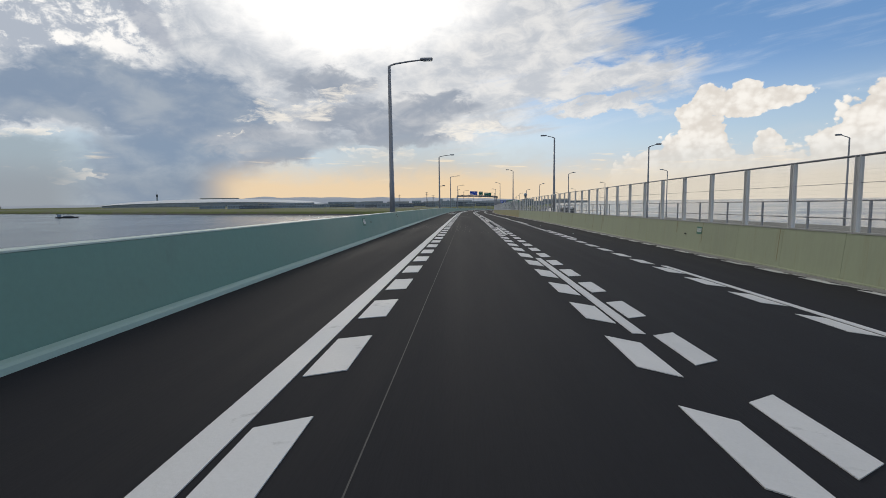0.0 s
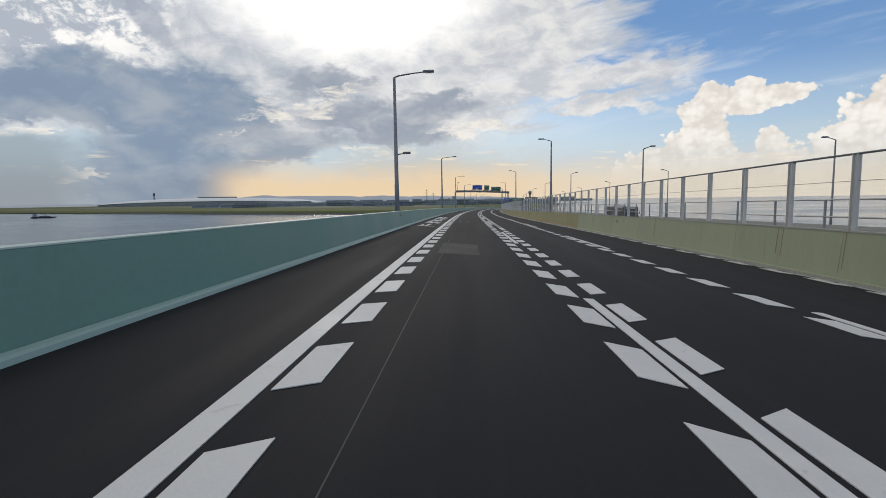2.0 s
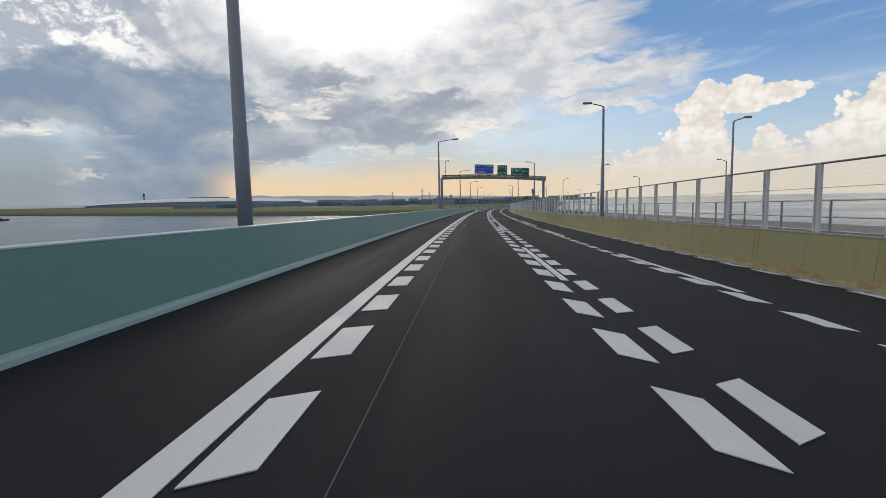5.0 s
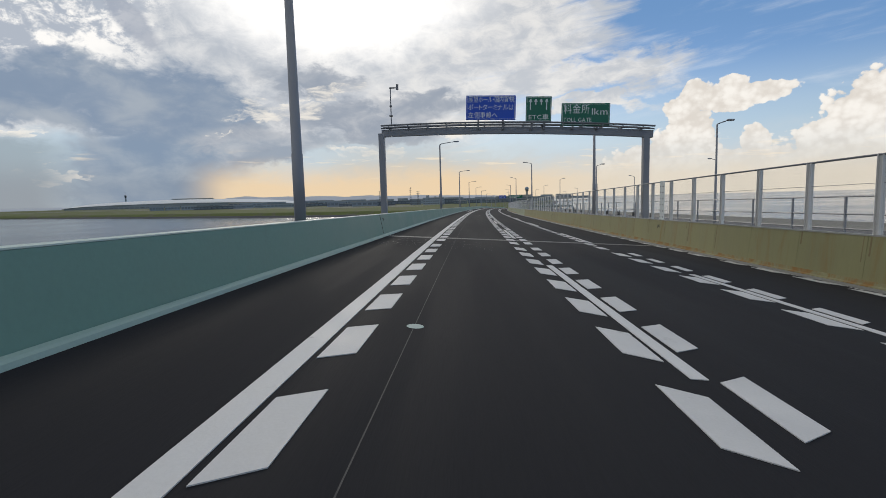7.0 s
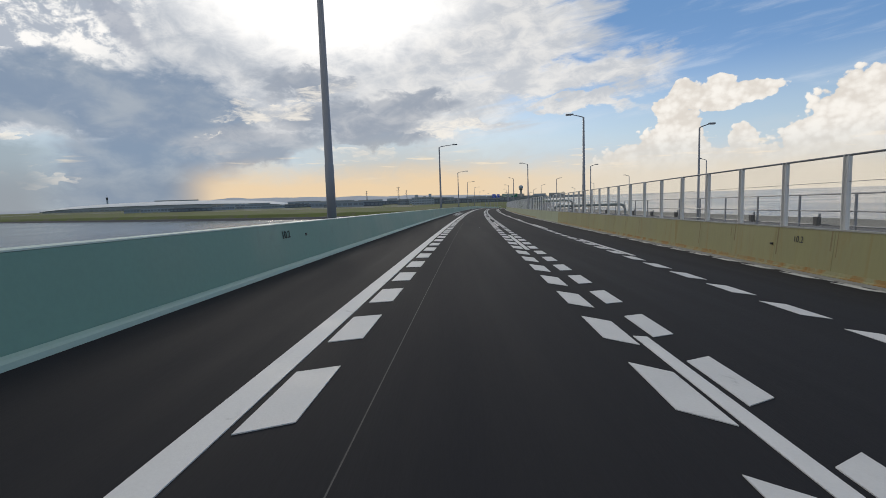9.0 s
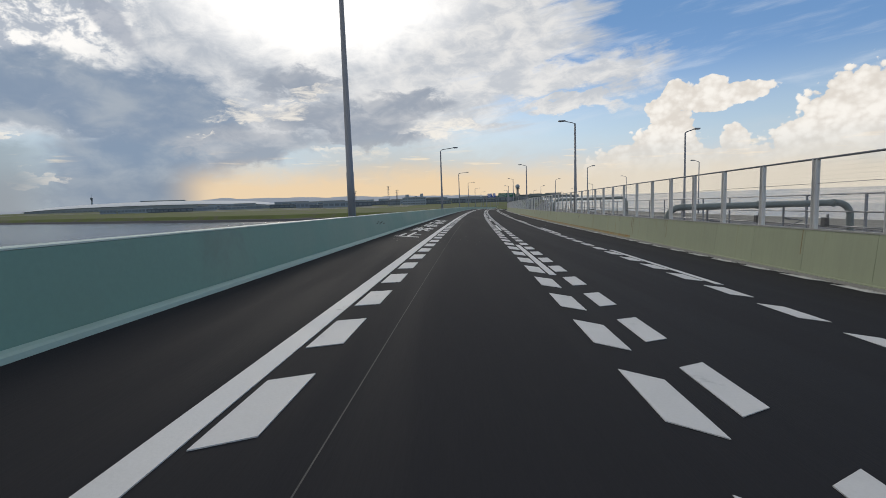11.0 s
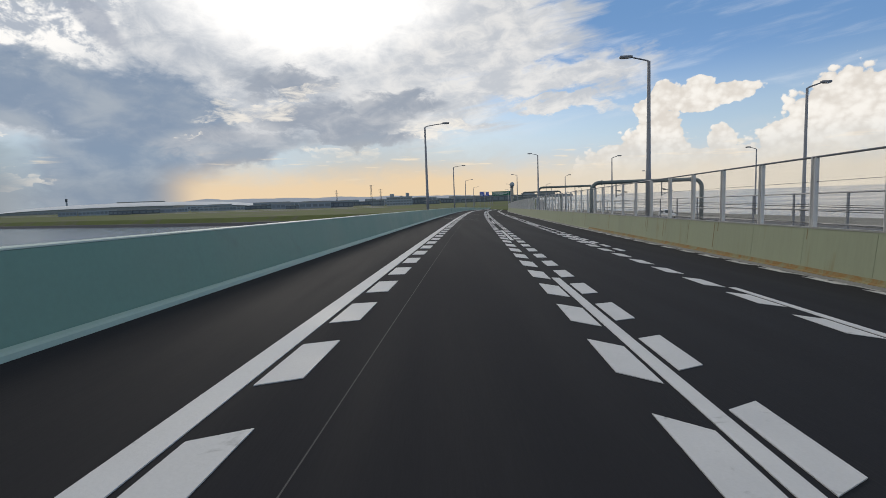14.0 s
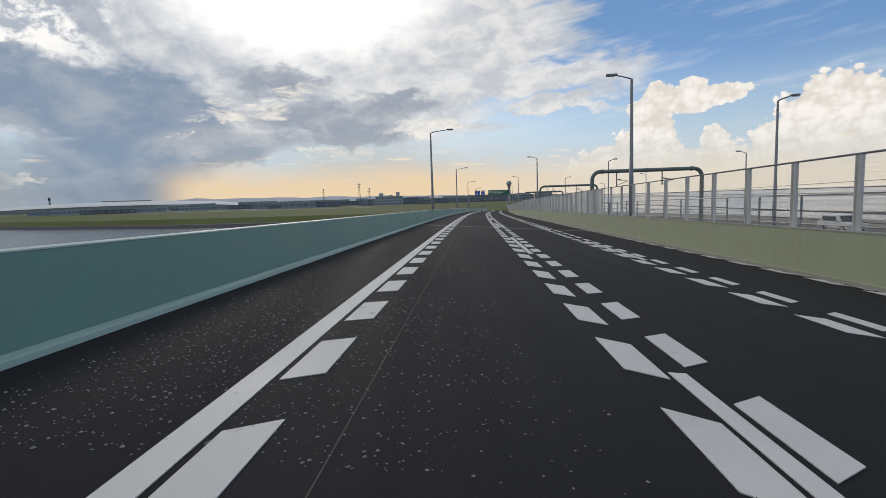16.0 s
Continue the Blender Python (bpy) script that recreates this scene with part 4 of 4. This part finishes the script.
# the next gantry, far ahead
far_gantry = tagged(empty("sign_gantry", stand(800, -8, on=flat)), "wide grey steel gantry far along the road", "gantry")
for x in (-14, 26):
    part("column", boxed(x - 0.4, x + 0.4, -0.4, 0.4, -2, 11.5), POLE, far_gantry)
part("beam", boxed(-14, 26, -0.5, 0.5, 9.6, 10.8), POLE, far_gantry)
for x0, x1, mat, label in ((-9, -4.5, SIGN_BLUE, "small blue road sign on the far gantry"), (-3.5, -0.5, SIGN_BLUE, "small square blue road sign on the far gantry"), (2.5, 20, SIGN_GREEN, "long green road sign on the far gantry")):
    board = tagged(empty("road_sign", stand(800, -8, on=flat)), label, "road sign", "signs on the far gantry")
    part("sign_face", boxed(x0, x1, -0.8, -0.55, 10.4, 14.4, bevel=0.1), mat, board)
    for i in range(3):
        part("lettering_bar", boxed(x0 + 0.5, x0 + (x1 - x0) * (0.9, 0.8, 0.6)[i], -0.86, -0.78, 13.2 - i * 1.1, 13.6 - i * 1.1), SIGN_WHITE, board)

# a work boat on the sea
boat = tagged(empty("work_boat", Matrix.Translation((-600, 722, SEA_Z)) @ Matrix.Rotation(radians(35), 4, "Z") @ Matrix.Scale(0.55, 4)), "dark low work boat on the grey sea", "boat")
bm = bmesh.new()
box(bm, -24, 24, -5, 5, -1.0, 3.0)
for v in bm.verts:
    if v.co.x > 0 and v.co.z > 0:
        v.co.x += 5
    if v.co.x > 0:
        v.co.y *= 0.35
part("hull", bm, BLACK, boat)
part("wheelhouse", boxed(-20, -11, -3.6, 3.6, 3, 10, bevel=0.3), GREY_BLUE, boat)
part("crane", tube(tubed([(4, 0, 3), (4, 0, 11)], 0.7, 8), [(4, 0, 9), (18, 0, 13)], 0.45, 6), DARK_STEEL, boat)
part("cargo", boxed(-8, 16, -3.5, 3.5, 3, 5.5, bevel=0.3), DARK_STEEL, boat)

# ---------------------------------------------------------------- carriageway details
for s in (181.8, 400.7):
    joint = tagged(empty("joint"), "steel finger joint across the carriageway", "expansion joint", kind="structure")
    part("gap", strip(bmesh.new(), -3.30, 9.04, s + 0.05, s + 0.40, 1.0, z=0.001, thick=0.001, skew=4.4), RUBBER, joint)
    part("plate", strip(bmesh.new(), -3.30, 9.04, s - 0.04, s + 0.05, 1.0, z=0.003, skew=4.4), JOINT, joint)
    part("plate", strip(bmesh.new(), -3.30, 9.04, s + 0.40, s + 0.49, 1.0, z=0.003, skew=4.4), JOINT, joint)
    for k in range(123):
        x, ds = -3.28 + 0.1 * k, 4.4 * 0.1 * k / 12.34
        part("finger", strip(bmesh.new(), x, x + 0.055, s + ds + 0.05, s + ds + 0.36, 1.0, z=0.003), JOINT, joint)
    part("wall_gap", sweep([(-3.464, 0.105), (-3.598, 0.845), (-3.62, 0.845), (-3.49, 0.105)], s - 0.05, s, 1.0), RUBBER, joint)
tagged(link("patch", strip(bmesh.new(), -0.75, 0.45, 60.2, 64.0, 2.0, z=0.001, thick=0.001), ASPHALT_PATCH), "paler worn repair patch in the lane", "road patch", kind="structure")
random.seed(11)
bm = bmesh.new()
for s0, s1, n in ((26, 33, 500), (178, 181.5, 300), (272, 277, 300), (370.5, 375.5, 2600), (375.5, 381, 500)):
    for i in range(n):
        s, x, r = random.uniform(s0, s1), random.triangular(-3.1, 1.2, -2.7), random.uniform(0.002, 0.009) * random.choice((1, 1, 1.7))
        p, a = road(s, x, 0.001), random.uniform(0, 6)
        ring = [bm.verts.new(p + Vector((math.cos(a + k * 1.57) * r * (1.4 if k % 2 else 0.9), math.sin(a + k * 1.57) * r, 0))) for k in range(4)]
        tip = bm.verts.new(p + Vector((0, 0, r * 0.8)))
        for k in range(4):
            bm.faces.new((ring[k], ring[(k + 1) % 4], tip))
tagged(link("grit", bm, GRIT), "pale grit scattered on the shoulder", "grit", kind="stuff")


def lying(s, x, z=0.006):
    """Writing that lies on the road, its top ahead."""
    a = road(s, x, z)
    ahead, right = road(s + 1, x, z) - a, road(s, x + 1, z) - a
    up = right.cross(ahead).normalized()
    return Matrix((*((right.normalized()[i], ahead.normalized()[i], up[i], a[i]) for i in range(3)), (0, 0, 0, 1)))


# the strokes of the painted letters on a grid of ten by ten
STROKES = {
    "止": "5 .4 5 9.6; 5 5.6 8.6 5.6; 2 .6 2 6; .4 .6 9.6 .6",
    "禁": ".5 8.2 4.6 8.2; 2.6 9.9 2.6 5.3; 2.4 7.7 .5 5.7; 2.8 7.7 4.6 6; 5.4 8.2 9.5 8.2; 7.4 9.9 7.4 5.3; 7.2 7.7 5.4 6; 7.6 7.7 9.5 5.7; 2.3 4.5 7.7 4.5; .8 3.1 9.2 3.1; 5 3.1 5 .1; 3 2.5 .8 .2; 7 2.5 9.2 .2",
    "車": "1 8.8 9 8.8; 1.8 7.1 8.2 7.1; 1.8 5.3 8.2 5.3; 1.8 3.5 8.2 3.5; 1.9 7.1 1.9 3.5; 8.1 7.1 8.1 3.5; 5 9.9 5 .1; .2 1.9 9.8 1.9",
    "停": "2.6 9.8 .4 6; 1.7 7.6 1.7 .2; 6.3 9.9 6.3 8.7; 3.3 8.7 9.4 8.7; 4.4 7.4 8.3 7.4; 4.4 6.1 8.3 6.1; 4.5 7.4 4.5 6.1; 8.2 7.4 8.2 6.1; 3.3 4.8 9.6 4.8; 3.4 4.8 3.4 3.7; 9.5 4.8 9.5 3.7; 4.2 3.3 8.7 3.3; 6.5 3.3 6.5 .5; 6.5 .5 4.9 .7",
    "駐": ".8 9.4 4.2 9.4; 1 9.4 1 4.5; 1 7.8 4 7.8; 1 6.2 4 6.2; 2.6 9.4 2.6 4.6; 1 4.5 4.5 4.5; 4.4 4.5 4.1 .7; .7 3.2 .3 1; 1.8 3.2 1.8 1.4; 2.9 3.2 3.1 1.6; 6.8 9.9 7.4 8.8; 5.2 8 9.5 8; 5.5 4.8 9.2 4.8; 5 .6 9.8 .6; 7.3 8 7.3 .6",
}


def painted_letter(strokes, wide, high):
    bm = bmesh.new()
    for i, stroke in enumerate(strokes.split(";")):
        x0, y0, x1, y1 = (float(v) for v in stroke.split())
        a = Vector(((x0 - 5) * wide / 10, (y0 - 5) * high / 10))
        b = Vector(((x1 - 5) * wide / 10, (y1 - 5) * high / 10))
        d = (b - a).normalized()
        n = Vector((-d.y * 0.062, d.x * 0.15))
        z = 0.002 + 0.0004 * i
        top = [bm.verts.new((*p, z)) for p in (a + n, a - n, b - n, b + n)]
        low = [bm.verts.new((v.co.x, v.co.y, -0.003)) for v in top]
        bm.faces.new(top)
        for k in range(4):
            bm.faces.new((top[k], low[k], low[(k + 1) % 4], top[(k + 1) % 4]))
    bmesh.ops.recalc_face_normals(bm, faces=bm.faces)
    return bm


def road_letters(first, text):
    words = tagged(empty("road_lettering"), "large white no-stopping letters painted on the shoulder", "road marking", "painted road lettering")
    for i, sign_ in enumerate(text):
        ob = part("letter", painted_letter(STROKES[sign_], 1.08, 3.8), PAINT, words)
        ob.matrix_basis = lying(first + 4.95 * i + 1.9, -2.42)


road_letters(76.3, "止禁車停駐")
road_letters(274.4, "止禁車停駐")


def wall_mark(s, side, text, size, plate=False):
    """Black stencilled characters on the face of a wall."""
    if side < 0:
        m = stand(s, -3.47 - 0.135 * 0.72 + 0.012, 0.10 + 0.74 * 0.72) @ Matrix.Rotation(radians(90), 4, "Z") @ Matrix.Rotation(radians(90 - 10.3), 4, "X")
    else:
        m = stand(s, face(0.92) - 0.012, 0.92) @ Matrix.Rotation(radians(-90), 4, "Z") @ Matrix.Rotation(radians(90 - 5.6), 4, "X")
    if side < 0 and not plate:
        ob = writing("wall_marking", text, 0.21, None, STENCIL, m, wide=0.24 if text[0] == "P" else 0.40, align="CENTER", bold=0.002)
        tagged(ob, "faint worn stencilled marking on the green wall", "marking", kind="structure")
        return
    if plate:
        board = tagged(empty("distance_plate", m), "small dark green distance plate on the wall", "plate")
        part("plate", boxed(-0.21, 0.21, -0.145, 0.145, -0.012, 0.0, bevel=0.004), SIGN_GREEN, board)
        writing("lettering", text, size * 0.85, board, SIGN_WHITE, Matrix.Translation((0, 0, 0.002)), wide=0.34, align="CENTER", bold=0.008)
        return
    ob = writing("wall_marking", text, size, None, BLACK, m, align="CENTER")
    tagged(ob, "black stencilled marking painted on the wall", "marking", kind="structure")


for left, right, text in ((73.6, 77.5, "P5"), (182.3, 187.5, "P4"), (292.85, 297.4, "P3")):
    wall_mark(left, -1, text, 0.34)
    wall_mark(right, 1, text, 0.28)
for left, right, text in ((16.8, 20.1, "10.0"), (117.3, 121.4, "10.1"), (217.8, 222.6, "10.2"), (319.2, 323.8, "10.3")):
    wall_mark(left, -1, text, 0.26, plate=left < 100)
    wall_mark(right, 1, text, 0.26, plate=left < 100)
    for s, x, z in ((left + 1.2, -3.575, 0.58), (right + 1.2, face(0.72) - 0.02, 0.72)):
        box_ = tagged(link("cable_clip", boxed(-0.03, 0.03, -0.05, 0.05, -0.03, 0.03, bevel=0.008), BLACK), "small black clip on the wall", "clip")
        box_.matrix_world = stand(s, x, z)

arm = tagged(link("pole_camera", box(tubed([(0, 0, 0), (0.35, 0, 0.06), (0.6, 0, 0.08)], 0.03, 6), 0.4, 0.85, -0.07, 0.07, 0.03, 0.17, bevel=0.02), DARK_STEEL), "small dark camera arm on a lamp pole", "camera")
arm.matrix_world = stand(26.6 + 49.054, -4.02, 4.1)


# ---------------------------------------------------------------- vehicles on the opposite carriageway
def wheel(parent, x, y, r, w=0.26):
    tyre = part("wheel", tubed([(x - w / 2, y, r), (x - w / 2 + 0.03, y, r), (x + w / 2 - 0.03, y, r), (x + w / 2, y, r)], [r * 0.9, r, r, r * 0.9], 20), RUBBER, parent)
    part("rim", tubed([(x - w / 2 - 0.01, y, r), (x + w / 2 + 0.01, y, r)], r * 0.55, 14), BUS_SILVER, tyre)


def coach(m):
    c = tagged(empty("coach", m), "dark coach with a silver band on the opposite carriageway", "bus")
    part("body", boxed(-1.25, 1.25, -6, 6, 0.35, 3.25, bevel=0.14), BUS_PAINT, c)
    part("band", boxed(-1.265, 1.265, -5.7, 5.7, 1.05, 1.32), BUS_SILVER, c, "silver band")
    part("roof_unit", boxed(-0.8, 0.8, -1, 3, 3.22, 3.42, bevel=0.06), BUS_SILVER, c)
    for k in range(6):
        for x in (-1.27, 1.27):
            part("window", boxed(x - 0.02, x + 0.02, -5.4 + k * 1.8, -3.75 + k * 1.8, 1.75, 2.75), DARK_GLASS, c)
    part("windscreen", boxed(-1.1, 1.1, -6.03, -5.96, 1.3, 2.9), DARK_GLASS, c)
    part("destination_panel", boxed(-0.7, 0.7, -6.04, -5.98, 2.93, 3.13), SIGN_WHITE, c)
    for x in (-0.95, 0.95):
        part("headlight", boxed(x - 0.18, x + 0.18, -6.05, -5.95, 0.7, 0.9, bevel=0.03), SIGN_WHITE, c)
        part("mirror", boxed(x * 1.42 - 0.08, x * 1.42 + 0.08, -6.25, -6.1, 2.1, 2.6, bevel=0.04), BLACK, c)
    for y in (-3.6, 3.0):
        for x in (-1.1, 1.1):
            wheel(c, x, y, 0.5)


coach(stand(136, 26.5, OPP_Z, 0, flat))


def car(m, paint, label):
    c = tagged(empty("car", m), label, "car")
    bm = bmesh.new()
    side_view = [(-2.2, 0.35), (-2.25, 0.85), (-1.2, 1.0), (-0.55, 1.62), (1.3, 1.66), (2.1, 1.05), (2.2, 0.4)]
    ends = [[bm.verts.new((x * (0.9 if z > 1.2 else 1.0), y, z)) for y, z in side_view] for x in (-0.88, 0.88)]
    n = len(side_view)
    for k in range(n):
        bm.faces.new((ends[0][k], ends[0][(k + 1) % n], ends[1][(k + 1) % n], ends[1][k]))
    bm.faces.new(ends[0][::-1]), bm.faces.new(ends[1])
    bmesh.ops.recalc_face_normals(bm, faces=bm.faces)
    bmesh.ops.bevel(bm, geom=list(bm.edges), offset=0.06, segments=2, affect="EDGES")
    part("body", bm, paint, c, smooth=False)
    for x in (-0.86, 0.86):
        part("side_window", boxed(x - 0.03, x + 0.03, -0.5, 1.35, 1.08, 1.5, bevel=0.02), DARK_GLASS, c)
        part("headlight", boxed(x * 0.8 - 0.16, x * 0.8 + 0.16, -2.27, -2.18, 0.68, 0.82, bevel=0.02), SIGN_WHITE, c)
        part("mirror", boxed(x * 1.1 - 0.07, x * 1.1 + 0.07, -0.7, -0.6, 1.02, 1.14, bevel=0.02), paint, c)
        for y in (-1.4, 1.4):
            wheel(c, x * 0.93, y, 0.33, 0.2)
    bm = bmesh.new()
    q = [bm.verts.new(p) for p in ((-0.72, -1.22, 1.03), (0.72, -1.22, 1.03), (0.68, -0.66, 1.56), (-0.68, -0.66, 1.56))]
    f = bm.faces.new(q)
    bmesh.ops.solidify(bm, geom=[f], thickness=0.03)
    part("windscreen", bm, DARK_GLASS, c)
    part("grille", boxed(-0.5, 0.5, -2.28, -2.2, 0.45, 0.62, bevel=0.02), BLACK, c)


car(stand(419, 35.5, OPP_Z, 0, flat), CAR_PAINT, "white family car on the opposite carriageway")

# ---------------------------------------------------------------- small things
cover = tagged(empty("joint_cover", stand(187.5, FENCE_X, WALL_Z)), "pale bolted cover plate on the fence at the joint", "cover plate")
part("plate", boxed(-0.10, -0.07, -0.28, 0.28, 0.0, FENCE_TOP - WALL_Z + 0.05, bevel=0.008), SIGN_WHITE, cover)
for k in range(6):
    for y in (-0.18, 0.18):
        part("bolt", tubed([(-0.13, y, 0.18 + 0.3 * k), (-0.09, y, 0.18 + 0.3 * k)], 0.03, 8), DARK_STEEL, cover)
first_box = None
for k in range(10):
    m = stand(226 + 7.5 * k, 21.85, OPP_Z + 1.65, on=flat)
    if first_box is None:
        first_box = tagged(empty("junction_box", m), "small dark box hung on the far fence", "box", "boxes on the far fence")
        part("case", boxed(-0.14, 0.14, -0.2, 0.2, 0, 0.55, bevel=0.03), BLACK, first_box)
        part("bracket", boxed(0.1, 0.2, -0.05, 0.05, 0.5, 0.75), DARK_STEEL, first_box)
    else:
        copy_thing(first_box, m)


def disc(s, x, r, mat, label, name):
    bm = bmesh.new()
    bmesh.ops.create_cone(bm, segments=20, radius1=r, radius2=r * 0.97, depth=0.004, cap_ends=True)
    ob = link(name, bm, mat)
    ob.matrix_world = lying(s, x, 0.003)
    tagged(ob, label, "road patch", kind="structure")


# a flat round pale spot just left of the lane's middle
disc(167.5, -0.59, 0.10, KERB, "round pale spot in the lane", "core_patch")
random.seed(21)
for s, x, r in ((88.3, -0.45, 0.045), (90.6, 0.1, 0.03), (152.0, -0.5, 0.04), (240.0, 0.6, 0.03), (281.5, -1.9, 0.035), (300.0, 6.9, 0.04), (31.0, 6.6, 0.04), (36.5, 7.0, 0.03), (44.0, 6.5, 0.035), (118.0, 6.8, 0.04), (214.0, 6.7, 0.04)):
    bm = bmesh.new()
    bmesh.ops.create_icosphere(bm, subdivisions=1, radius=r)
    for v in bm.verts:
        v.co = Vector((v.co.x * random.uniform(0.7, 1.8), v.co.y * random.uniform(0.7, 1.5), v.co.z * 0.4))
    ob = tagged(link("debris", bm, KERB), "small pale scrap lying on the asphalt", "debris", "scraps on the road")
    ob.matrix_world = lying(s, x, r * 0.3)
bm = bmesh.new()
for k in range(9):
    s0 = 150.5 + k * 0.62
    strip(bm, -0.60 + 0.02 * (k % 3), -0.55 + 0.03 * (k % 2), s0, s0 + random.uniform(0.12, 0.4), 1.0, z=0.001, thick=0.001)
tagged(link("paint_scrape", bm, PAINT_WORN), "short pale scrape marks along the paving seam", "road mark", kind="stuff")
# dark scuffs on the green parapet
scuff = tagged(empty("scuff_marks"), "dark rubber scuffs on the green parapet", "scuff", kind="structure")
for s0, z0, n in ((274.0, 0.50, 6), (24.5, 0.66, 3)):
    for k in range(n):
        s, z = s0 + 0.28 * k, z0 + 0.05 * math.sin(k * 2.1)
        inner = lambda zz: -3.47 - 0.135 * (zz - 0.10) / 0.74
        part("scuff", sweep([(inner(z) + 0.004, z), (inner(z + 0.03) + 0.004, z + 0.03), (inner(z + 0.03) - 0.01, z + 0.03), (inner(z) - 0.01, z)], s, s + 0.22 + 0.1 * (k % 2), 1.0), RUBBER, scuff)
